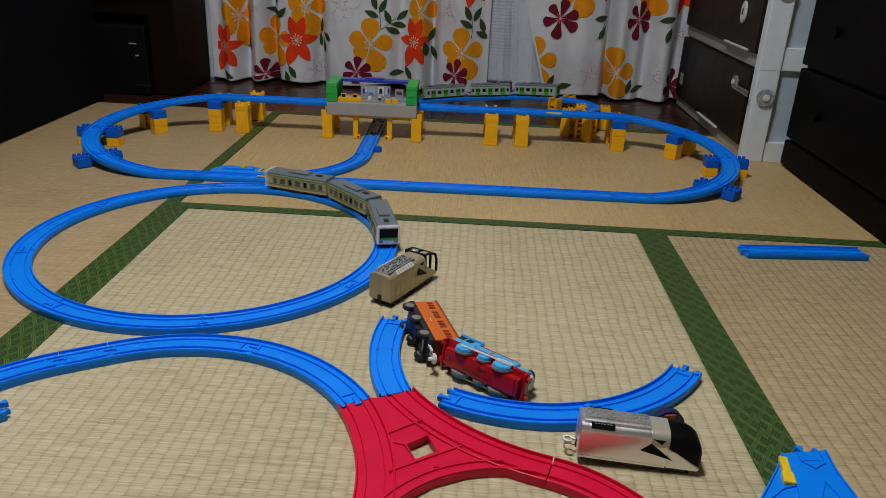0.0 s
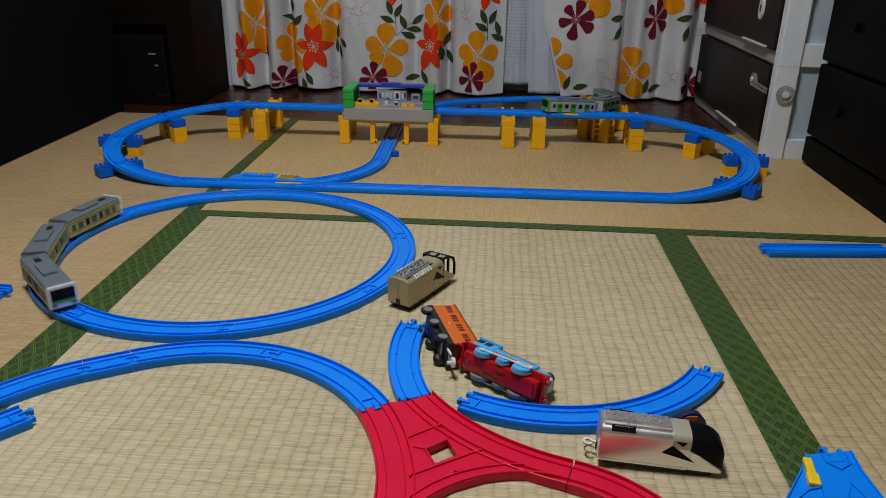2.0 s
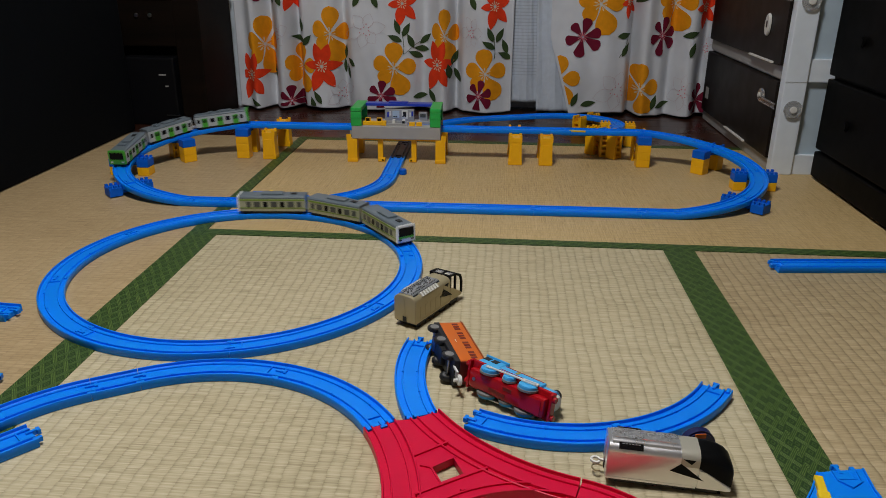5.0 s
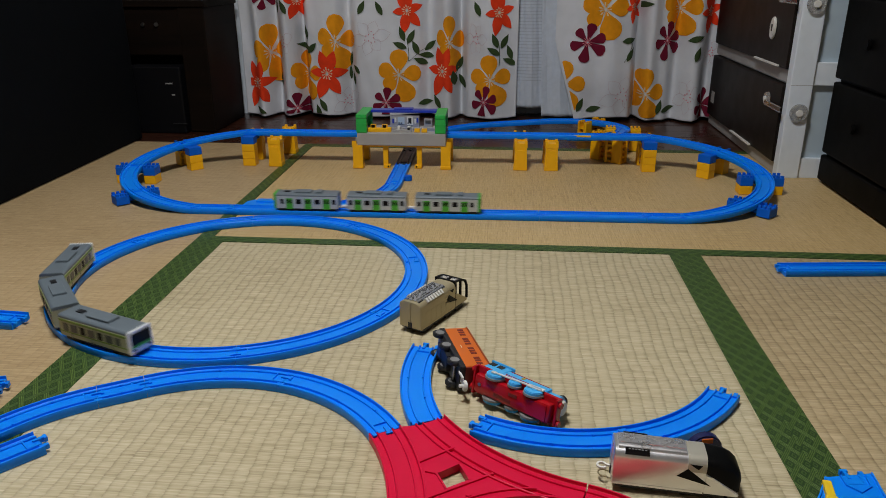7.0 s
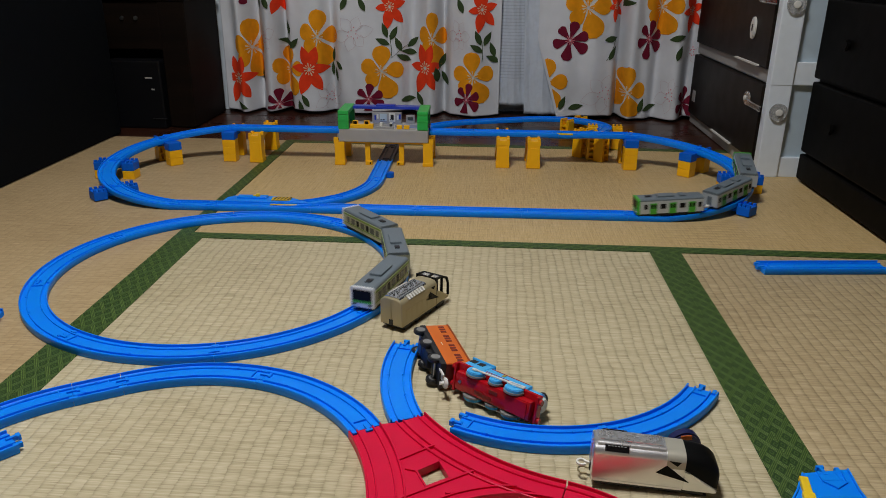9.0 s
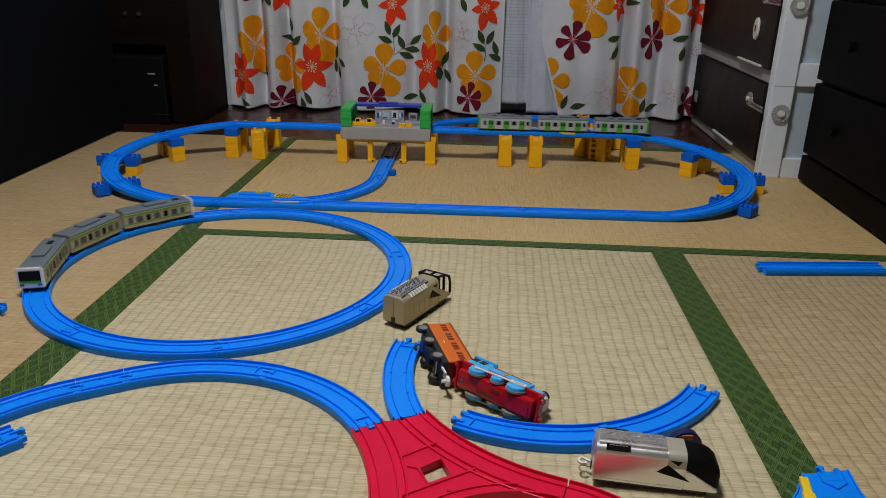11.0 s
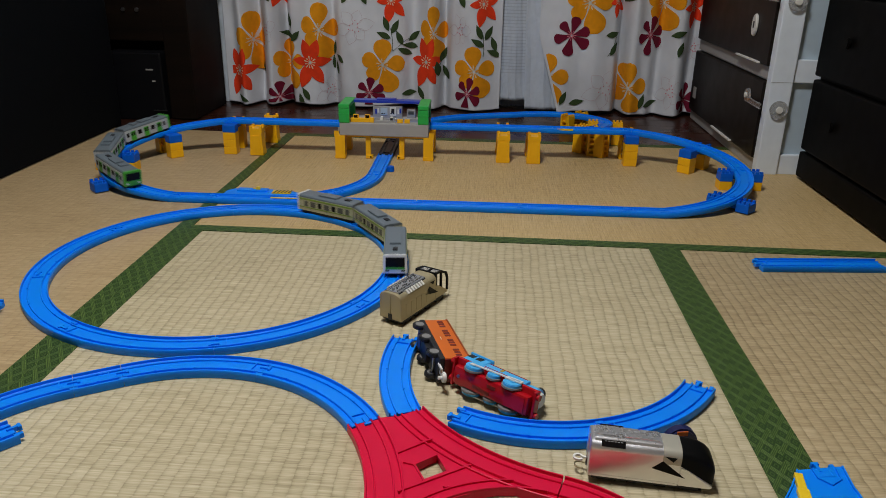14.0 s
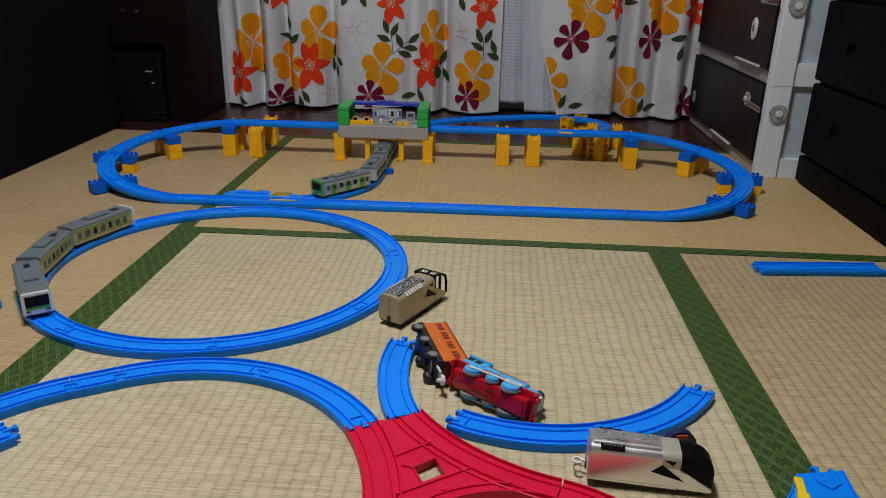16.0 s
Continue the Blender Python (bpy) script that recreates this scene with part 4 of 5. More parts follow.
    part("rim_edge", sweep(bmesh.new(), arc(0.044, 0.462, 0.1292, 78, 170), [(-0.0012, 0.006), (-0.0012, 0.0110), (0.0012, 0.0110), (0.0012, 0.006)]), RED, t)


red_junction()
toy_rail(line(-0.694, 0.920, -0.905, 0.935), STRAIGHT + " lying loose", group="loose rails", hooks=(True, True))
toy_rail(line(-0.606, 0.745, -0.800, 0.690), STRAIGHT + " lying loose", group="loose rails", hooks=(True, True))
red_curve = arc(0.0406, 0.4508, 0.15, 73.2, 12)
toy_rail(red_curve, "curved red plastic toy rail", RED, group="rails of the front track", hooks=(False, False), name="red_toy_rail")


def point_lever(parent, x, y, rz):
    m = pose(x, y, RT, 0, 0, rz)
    bm = bmesh.new()
    add_box(bm, -0.0042, 0.0042, -0.006, 0.020, -0.003, 0.003, 0.0012)
    add_box(bm, -0.0058, 0.0058, -0.021, -0.004, -0.003, 0.0032, 0.0016)
    ob = part("lever", bm, YELLOW2, parent, "yellow switch lever")
    ob.matrix_basis = m


def loose_point():
    """The blue points rail at the edge of the mat."""
    t = thing("points_rail", "blue plastic points rail with a yellow lever", "toy rail", Matrix(), "loose rails")
    part("plate", prism([(0.326, 0.645), (0.374, 0.655), (0.371, 0.62), (0.374, 0.575), (0.384, 0.52), (0.389, 0.46), (0.25, 0.46), (0.245, 0.515), (0.277, 0.567), (0.311, 0.617)], 0.0, 0.0092, 0.0008), BLUE, t)
    low = [(-0.0008, 0.008), (-0.0008, 0.0112), (0.0008, 0.0112), (0.0008, 0.008)]
    for pts in ([(0.325, 0.643), (0.310, 0.616), (0.277, 0.567), (0.246, 0.516)], [(0.3735, 0.653), (0.3705, 0.62), (0.3735, 0.575), (0.3835, 0.52), (0.388, 0.47)],
                [(0.338, 0.577), (0.352, 0.602), (0.361, 0.568)], [(0.291, 0.574), (0.306, 0.588), (0.322, 0.594)],
                [(0.341, 0.646), (0.341, 0.632), (0.351, 0.622), (0.364, 0.632), (0.366, 0.650)], [(0.322, 0.594), (0.318, 0.575), (0.302, 0.55)]):
        part("guide_rib", sweep(bmesh.new(), [(x, y, 0) for x, y in pts], low), BLUE, t)
    hook(t, Vector((0.3505, 0.650, 0)), Vector((-0.1, 0.99, 0)), Vector((-0.99, -0.1, 0)), BLUE)
    point_lever(t, 0.3185, 0.614, -10)


loose_point()


def oval_point():
    """The switch housing beside the front straight of the oval."""
    t = thing("points_switch", "blue switch housing with yellow lever and hazard-striped plate", "toy rail", Matrix.Translation(oval(-0.35, -0.178)), "rails of the raised oval")
    t.rotation_euler[2] = OT
    part("base", prism([(-0.06, -0.018), (0.13, -0.018), (0.085, 0.014), (0.02, 0.026), (-0.045, 0.022), (-0.058, 0.008)], 0, 0.010, 0.001), BLUE, t)
    part("housing", boxmesh(-0.035, 0.030, 0.000, 0.019, 0.008, 0.0140, 0.002), BLUE, t)
    part("lever", boxmesh(0.006, 0.014, 0.004, 0.009, 0.0135, 0.020, 0.001), YELLOW2, t)
    part("lever", boxmesh(-0.002, 0.014, 0.009, 0.013, 0.0135, 0.0155, 0.001), YELLOW2, t)
    p = part("hazard_plate", boxmesh(0.042, 0.082, -0.009, 0.011, 0.0105, 0.0122, 0.0004), YELLOW2, t, "yellow plate with black stripes")
    for k in range(5):
        x = 0.046 + k * 0.0075
        bm = bmesh.new()
        bm.faces.new([bm.verts.new(v) for v in ((x, -0.0085, 0.0128), (x + 0.0034, -0.0085, 0.0128), (x + 0.0072, 0.0105, 0.0128), (x + 0.0038, 0.0105, 0.0128))])
        part("stripe", bm, BLACK, p)
    part("arrow_strip", boxmesh(0.048, 0.104, -0.0400, -0.0360, RT - 0.001, RT + 0.0006), YELLOW2, t, "yellow strip on the rail")


oval_point()
strip = thing("marker_strip", "yellow marker strip on the raised points rail", "toy rail", Matrix.Translation(oval(0.345, 0.199, HIGH)))
part("strip", boxmesh(-0.02, 0.02, -0.0022, 0.0012, 0.0075, 0.0116, 0.0004), YELLOW2, strip)


# ---- piers ----
def crown(bm, x0, x1, y0, y1, z, h=0.005):
    """Two rows of studs on a block's top."""
    for x in (x0 + 0.004, (x0 + x1) / 2, x1 - 0.004):
        for y in (y0 + 0.004, y1 - 0.004):
            add_box(bm, x - 0.003, x + 0.003, y - 0.003, y + 0.003, z - 0.001, z + h, 0.0008)


def block(parent, name, x, z0, z1, mat, studs=True, rungs=False):
    """A pier block beside the rail: x is its place across the track; with a ladder-like flank if rungs."""
    bm = bmesh.new()
    w, d = 0.014, 0.0165
    if rungs:
        s = 1 if x > 0 else -1
        add_box(bm, x - w, x + w, -d, -d + 0.022, z0, z1, 0.001)
        add_box(bm, x - w, x + w, d - 0.005, d, z0, z1, 0.001)
        n = max(2, int((z1 - z0) / 0.012))
        for k in range(n):
            z = z0 + (z1 - z0 - 0.004) * k / (n - 1)
            add_box(bm, x - w + 0.002, x + w - 0.002, -d + 0.02, d - 0.004, z, z + 0.004)
    else:
        add_box(bm, x - w, x + w, -d, d, z0, z1, 0.0014)
    if studs:
        crown(bm, x - w, x + w, -d, d, z1)
    return part(name, bm, mat, parent)


def curve_pier(u, v, ang, z, label):
    """Blocks on both sides of the climbing rail, joined by a bar below it."""
    t = thing("toy_pier", label, "toy pier", Matrix.Translation(oval(u, v)) @ Matrix.Rotation(OT + radians(ang), 4, "Z"), "block piers of the oval")
    yt = max(0.0, z - 0.0165)
    for x in (-0.0335, 0.0335):
        if yt > 0.004:
            if yt > 0.03 and x > 0:
                block(t, "yellow_block", x, 0.0, yt, YELLOW, False, True)
            else:
                n = max(1, round(yt / 0.0185))
                for k in range(n):
                    block(t, "yellow_block", x, yt * k / n, yt * (k + 1) / n, YELLOW, False)
        top = z > HIGH - 0.001
        block(t, "blue_block" if not top or x < 0 else "yellow_block", x, yt, yt + 0.019, BLUE2 if not top or x < 0 else YELLOW, not (z > 0.05 and x < 0))
    part("cross_bar", boxmesh(-0.0194, 0.0194, -0.012, 0.012, max(0.0, z - 0.012), z - 0.0005, 0.001), BLUE2, t)
    return t


PIER = "blue toy blocks stacked on yellow ones under the rail"
for k, a in enumerate((90, 135, 180, 225)):
    z = HIGH * (1 - k / 4)
    curve_pier(-OVAL_H + OVAL_R * math.cos(radians(a)), OVAL_R * math.sin(radians(a)), a, z, PIER if k < 3 else "blue toy blocks on the tatami at the ramp's foot")
for k, a in enumerate((-45, 0, 45, 90)):
    z = HIGH * (k + 1) / 4
    curve_pier(OVAL_H + OVAL_R * math.cos(radians(a)), OVAL_R * math.sin(radians(a)), a, z, PIER if k else "blue toy blocks on the tatami at the ramp's foot")


def tower(parent, y, h, studs=True):
    """A tall yellow pier tower with a spread foot and a tapered shaft."""
    bm = bmesh.new()
    add_box(bm, -0.0175, 0.0175, y - 0.016, y + 0.016, 0, 0.012, 0.002)
    vs = add_box(bm, -0.0165, 0.0165, y - 0.015, y + 0.015, 0.011, h - 0.012)
    for v in vs:
        if v.co.z > h / 2:
            v.co.x *= 0.9
    add_box(bm, -0.0165, 0.0165, y - 0.0155, y + 0.0155, h - 0.0125, h, 0.0014)
    add_box(bm, -0.0105, 0.0105, y - 0.0165, y - 0.0145, 0.010, h - 0.018, 0.0008)
    for x in (-0.0125, 0.0125):
        for dy in (-0.0115, 0.0115):
            add_box(bm, x - 0.0035, x + 0.0035, y + dy - 0.0035, y + dy + 0.0035, h - 0.001, h + 0.006, 0.001)
    part("tower", bm, YELLOW, parent)


def straight_pier(u, front, back, h, label):
    t = thing("tall_pier", label, "toy pier", Matrix.Translation(oval(u, 0.216)) @ Matrix.Rotation(OT, 4, "Z"), "yellow piers of the straight")
    tower(t, front, h)
    tower(t, back, h)
    part("beam", boxmesh(-0.011, 0.011, front + 0.0165, back - 0.0165, HIGH - 0.014, HIGH - 0.0005, 0.001), YELLOW, t)


TALL = "yellow plastic toy pier carrying the raised straight rail"
straight_pier(-0.440, -0.0365, 0.105, 0.070, TALL)
straight_pier(0.190, -0.0365, 0.066, 0.070, TALL)
straight_pier(0.267, -0.0365, 0.040, 0.070, TALL)


def lattice_pier(u, v, rz, w, h, label):
    t = thing("lattice_pier", label, "toy pier", Matrix.Translation(oval(u, v)) @ Matrix.Rotation(OT + radians(rz), 4, "Z"), "yellow piers of the branch")
    for x in (-w, w):
        bm = bmesh.new()
        add_box(bm, x - 0.014, x + 0.014, -0.016, -0.006, 0, h, 0.001)
        add_box(bm, x - 0.014, x + 0.014, 0.010, 0.016, 0, h, 0.001)
        for k in range(max(2, int(h / 0.014))):
            add_box(bm, x - 0.012, x + 0.012, -0.007, 0.011, k * 0.014, k * 0.014 + 0.005)
        crown(bm, x - 0.014, x + 0.014, -0.016, 0.016, h)
        part("ladder_block", bm, YELLOW, t)
    part("cross_bar", boxmesh(-w + 0.0145, w - 0.0145, -0.008, 0.008, h - 0.022, h - 0.012, 0.001), YELLOW, t)


for a in (46, -5, -42):
    s = 2 * L90 * (90 - a) / 180
    lattice_pier(0.265 + OVAL_R * math.cos(radians(a)), 0.43 + OVAL_R * math.sin(radians(a)), a, 0.0335, far_z(s) + 0.010, "yellow lattice toy blocks under the far curve")
lattice_pier(0.43, 0.30, 90, 0.020, 0.066, "yellow lattice toy tower under the raised points")


# ---- the station ----
def station():
    WL = -0.1065
    t = thing("toy_station", "grey toy station with green portals and blue beam over the rail", "toy station", Matrix.Translation(oval(-0.117, 0.216)) @ Matrix.Rotation(OT, 4, "Z"))
    z0, z1 = 0.060, 0.092
    for y0, y1, n in ((-0.055, -0.0205, "platform"), (0.0205, 0.05, "platform")):
        part(n, boxmesh(WL, 0.118, y0, y1, z0, z1, 0.002), GREY, t, "grey platform block")
    part("underside", boxmesh(-0.117, 0.117, -0.0204, 0.0204, z0 + 0.002, HIGH - 0.0005, 0.001), GREY, t)
    for x in (WL, 0.092):
        g = part("portal", boxmesh(x - 0.001, x + 0.026, -0.056, -0.044, z1 + 0.0002, 0.1285, 0.002), GREEN, t, "green portal")
        part("portal_leg", boxmesh(x, x + 0.025, 0.040, 0.049, z1 + 0.0002, 0.1285, 0.002), GREEN, g)
        bm = boxmesh(x - 0.001, x + 0.026, -0.0565, 0.0495, 0.1287, 0.1385, 0.002)
        part("portal_roof", bm, GREEN, g)
        part("portal_rib", boxmesh(x - 0.0015, x + 0.0265, -0.0572, -0.0435, 0.113, 0.1155), GREEN, g)
    part("roof_beam", boxmesh(-0.0862, 0.0908, 0.018, 0.046, 0.130, 0.137, 0.0015), NAVY, t, "dark blue roof beam")
    part("sign_board", boxmesh(-0.022, 0.028, 0.022, 0.042, 0.1372, 0.1405, 0.001), NAVY, t)
    part("bench", boxmesh(-0.080, -0.03, -0.043, -0.030, z1, z1 + 0.010, 0.0015), YELLOW, t, "yellow platform bench")
    for x in (-0.074, -0.045):
        part("stall", boxmesh(x, x + 0.014, -0.036, -0.028, z1 + 0.008, z1 + 0.018, 0.001), YELLOW, t)
    part("stall_panel", boxmesh(-0.072, -0.063, -0.0372, -0.0363, z1 + 0.010, z1 + 0.017), BROWN, t)
    part("stall_panel", boxmesh(-0.043, -0.034, -0.0372, -0.0363, z1 + 0.010, z1 + 0.017), BROWN, t)
    part("gate", boxmesh(0.038, 0.052, -0.043, -0.032, z1, z1 + 0.009, 0.001), YELLOW, t)
    part("gate", boxmesh(0.056, 0.070, -0.043, -0.032, z1, z1 + 0.009, 0.001), YELLOW, t)
    part("kiosk", boxmesh(-0.032, 0.044, 0.022, 0.034, z1, z1 + 0.030, 0.001), GREY, t, "grey kiosk wall with printed posters")
    part("poster", boxmesh(-0.012, 0.006, 0.0205, 0.0217, z1 + 0.008, z1 + 0.026), PALE, t)
    part("poster", boxmesh(0.012, 0.028, 0.0205, 0.0217, z1 + 0.006, z1 + 0.028), OFFWHITE, t)
    part("poster_mark", boxmesh(0.016, 0.024, 0.0198, 0.0203, z1 + 0.012, z1 + 0.024), BLACK, t)
    part("stair", prism([(-0.020, -0.046), (0.030, -0.046), (0.030, -0.032), (-0.006, -0.032)], z1, z1 + 0.006, 0.001), GREY, t)
    part("ramp", boxmesh(-0.032, -0.020, -0.046, -0.034, z1, z1 + 0.012, 0.002, None), YELLOW, t)
    for k, (x, m) in enumerate(((-0.026, NAVY), (-0.020, OFFWHITE), (0.032, OFFWHITE), (0.0375, NAVY))):
        part("poster", boxmesh(x, x + 0.0045, 0.0206, 0.0217, z1 + 0.010 + 0.003 * (k % 2), z1 + 0.022 + 0.003 * (k % 2)), m, t)
    for x in (-0.010, -0.004, 0.0135, 0.020):
        part("poster_bar", boxmesh(x, x + 0.004, 0.0198, 0.0204, z1 + 0.010, z1 + 0.0125), BLACK, t)
    part("stair_rail", boxmesh(-0.018, 0.012, -0.031, -0.0295, z1, z1 + 0.009, 0.0004), GREY, t)
    part("stair_rail", boxmesh(0.032, 0.0335, -0.045, -0.030, z1, z1 + 0.010, 0.0004), OFFWHITE, t)
    part("booth_window", boxmesh(0.060, 0.074, 0.0232, 0.0238, z1 + 0.010, z1 + 0.018), TINT, t)
    part("booth", boxmesh(0.056, 0.078, 0.024, 0.04, z1, z1 + 0.022, 0.001), GREY, t)
    for x in (-0.005, 0.02):
        part("turnstile", boxmesh(x, x + 0.007, -0.040, -0.026, z1, z1 + 0.014, 0.001), OFFWHITE, t)
    part("turnstile_mark", boxmesh(0.0203, 0.0267, -0.0412, -0.0404, z1 + 0.003, z1 + 0.012), BLACK, t)
    # legs
    for x in (-0.106, 0.118):
        for y in (-0.045, 0.05):
            bm = bmesh.new()
            add_box(bm, x - 0.0135, x + 0.0135, y - 0.013, y + 0.013, 0, 0.010, 0.002)
            add_box(bm, x - 0.0125, x + 0.0125, y - 0.012, y + 0.012, 0.009, z0 - 0.0005, 0.001)
            part("leg", bm, YELLOW, t, "yellow leg")
        s = 1 if x > 0 else -1
        part("leg_stud", boxmesh(min(x + s * 0.002, x + s * 0.014), max(x + s * 0.002, x + s * 0.014), -0.0575, -0.0562, z0 - 0.004, z0 + 0.012, 0.0005), YELLOW, t)
    for x in (-0.036, 0.050):
        part("inner_leg", boxmesh(x - 0.0065, x + 0.0065, -0.046, -0.034, 0.0, z0 - 0.0005, 0.001), YELLOW, t)
        part("foot_hole", discmesh(Matrix.Translation((x - 0.007 if x > 0 else x + 0.007, -0.0505, 0.005)) @ Matrix.Rotation(math.pi / 2, 4, "X"), 0.0022, 0.0012, 10), BROWN, t)
        part("inner_foot", boxmesh(x - 0.012 if x > 0 else x - 0.006, x + 0.006 if x > 0 else x + 0.012, -0.050, -0.034, 0.0003, 0.009, 0.001), YELLOW, t)
    part("cross_beam", boxmesh(-0.1045, 0.1045, -0.04, -0.034, z0 - 0.007, z0 - 0.0006), YELLOW, t)


station()
lug = thing("joint_lug", "blue plastic joint lug beside the rail", "toy rail", Matrix.Translation(oval(-0.083, 0.056)))
part("lug", discmesh(Matrix.Translation((0, 0, 0.006)), 0.010, 0.012, 16, 0.0095, 0.001), BLUE2, lug)


# ---- trains ----
def body_section(w, z0, z1, r):
    """Half-round shouldered cross section of a car body, (across, up)."""
    pts = [(-w, z0), (-w, z1 - r)]
    for k in range(1, 6):
        a = math.pi - math.pi / 2 * k / 5
        pts.append((-w + r + r * math.cos(a), z1 - r + r * math.sin(a) * 0.75))
    pts += [(-x, z) for x, z in reversed(pts)]
    return pts


def along_x(bm, sec, x0, x1, pinch=1.0):
    a = [bm.verts.new((x0, y, z)) for y, z in sec]
    b = [bm.verts.new((x1, y * pinch, z)) for y, z in sec]
    n = len(sec)
    for k in range(n):
        bm.faces.new((a[k], a[(k + 1) % n], b[(k + 1) % n], b[k]))
    bm.faces.new(a)
    bm.faces.new(list(reversed(b)))
    return bm


def wheelset(parent, x, r=0.0065):
    m = Matrix.Translation((x, 0, r)) @ Matrix.Rotation(math.pi / 2, 4, "X")
    w = part("wheel_set", discmesh(m, 0.0014, 0.026, 8), STEEL, parent)
    for y in (-0.0129, 0.0129):
        part("wheel", discmesh(Matrix.Translation((x, y, r)) @ Matrix.Rotation(math.pi / 2, 4, "X"), r, 0.0034, 18, bevel=0.0006), BLACK, w)


def train_car(name, label, group, length, kind, face):
    """A commuter car; face is +1, -1 or 0: the end that has the cab."""
    t = thing(name, label, "toy train", Matrix(), group)
    hl, w = length / 2, 0.0185
    body = CARSILVER if kind == "lime" else CARSILVER2
    zb, zr, zt = 0.0098, 0.0352, 0.0414
    part("body", along_x(bmesh.new(), [(-w, zb), (-w, zr), (w, zr), (w, zb)], -hl, hl), body, t)
    sec = [(y, z) for y, z in body_section(w - 0.0004, zr + 0.0002, zt, 0.0045)]
    part("roof", along_x(bmesh.new(), sec, -hl, hl), ROOFGREY, t, "grey roof", smooth=False)
    for x, l in (((0.0, 0.042),) if kind == "lime" else ((-0.008, 0.034), (0.026, 0.012))):
        part("roof_unit", boxmesh(x - l / 2, x + l / 2, -0.0095, 0.0095, zt - 0.001, zt + 0.0022, 0.0008), ROOFGREY, t)
    part("roof_vent", boxmesh(-hl + 0.018, -hl + 0.030, -0.004, 0.004, zt - 0.0008, zt + 0.0006), BLACK, t)
    ch = part("chassis", boxmesh(-hl + 0.005, hl - 0.005, -0.0158, 0.0158, 0.0042, 0.0100, 0.001), BLACK, t)
    for x in (-0.012, 0.010):
        part("equipment_box", boxmesh(x - 0.009, x + 0.009, -0.0155, 0.0155, 0.0028, 0.0072, 0.001), BLACK, ch)
    for x in (-hl + 0.024, hl - 0.024):
        part("bogie", boxmesh(x - 0.016, x + 0.016, -0.0162, 0.0162, 0.0030, 0.0070, 0.001), BLACK, t)
        wheelset(t, x - 0.009)
        wheelset(t, x + 0.009)
    front = hl - (0.012 if face > 0 else 0.004)
    back = -hl + (0.012 if face < 0 else 0.004)
    for s in (-1, 1):
        y0, y1 = (w, w + 0.0005) if s > 0 else (-w - 0.0005, -w)
        if kind == "lime":
            part("band", boxmesh(-hl + 0.001, hl - 0.001, y0, y1, zr - 0.0036, zr - 0.0008), LIME, t, "lime green stripe under the roof")
            part("band", boxmesh(-hl + 0.001, hl - 0.001, y0, y1, 0.0158, 0.0174), LIME, t, "lime green stripe under the windows")
            n = 7
            for k in range(n):
                x = back + (front - back) * (k + 0.5) / n
                ww = 0.0062 if k % 2 else 0.0042
                part("window", boxmesh(x - ww, x + ww, min(y0, y1) - 0.0002 * (s < 0), max(y0, y1) + 0.0002 * (s > 0), 0.0185, 0.0290), SCREEN if k in (2, 4) else TINT, t)
            for k in range(3):
                x = back + (front - back) * (k + 0.5) / 3
                part("door_seam", boxmesh(x - 0.0003, x + 0.0003, min(y0, y1), max(y0, y1), 0.0080, 0.0155), ROOFGREY, t)
        else:
            cell = (front - back) / 3
            for k in range(3):
                x = back + cell * (k + 0.5)
                d = part("door", boxmesh(x - 0.0072, x + 0.0072, y0, y1, 0.0088, 0.0312), DOORGREEN, t, "green door")
                for q in (-0.0034, 0.0034):
                    part("door_window", boxmesh(x + q - 0.0023, x + q + 0.0023, min(y0, y1) - 0.0003 * (s < 0), max(y0, y1) + 0.0003 * (s > 0), 0.0205, 0.0288), BROWN if k == 1 else SCREEN, d)
            for k in range(4):
                x = back + cell * k
                ww = 0.0055 if k in (1, 2) else 0.0034
                if k == 0:
                    x += 0.004
                if k == 3:
                    x -= 0.004
                part("window", boxmesh(x - ww, x + ww, y0, y1, 0.0195, 0.0295), SCREEN, t)
    for end in (-1, 1):
        if face == end:
            x0, x1 = (hl, hl + 0.0016) if end > 0 else (-hl - 0.0016, -hl)
            rim = FACEWHITE if kind == "lime" else DOORGREEN
            f = part("cab_face", boxmesh(x0, x1, -w + 0.0002, w - 0.0002, zb - 0.001, zt - 0.0005, 0.0007), rim, t, "white cab front" if kind == "lime" else "green cab front")
            edge = 0.0018 if kind == "lime" else 0.0040
            c0, c1 = (hl - edge, hl + 0.0004) if end > 0 else (-hl - 0.0004, -hl + edge)
            part("cab_collar", along_x(bmesh.new(), body_section(w + 0.0008, zb - 0.0006, zt + 0.0005, 0.0050), c0, c1), rim, t, "white cab surround" if kind == "lime" else "green cab surround", smooth=True)
            xa, xb = (x1, x1 + 0.0006) if end > 0 else (x0 - 0.0006, x0)
            part("windscreen", boxmesh(xa, xb, -w + 0.0034, w - 0.0034, 0.0200, zt - 0.0050), SCREEN, f)
            part("green_band", boxmesh(xa, xb, -w + 0.0034, w - 0.0034, 0.0162, 0.0199), DOORGREEN, f)
            for y in (-0.0125, 0.0125):
                part("headlight", boxmesh(xa, xb, y - 0.0030, y + 0.0030, 0.0128, 0.0150), BLACK if kind == "lime" else OFFWHITE, f)
        else:
            x = end * (hl + 0.0005)
            part("end_door", boxmesh(x - 0.0005, x + 0.0005, -0.005, 0.005, 0.009, 0.030), ROOFGREY, t)
            part("coupler", boxmesh(min(end * hl, end * (hl + 0.0085)), max(end * hl, end * (hl + 0.0085)), -0.0025, 0.0025, 0.0075, 0.0105, 0.0006), OFFWHITE, t, "white coupler")
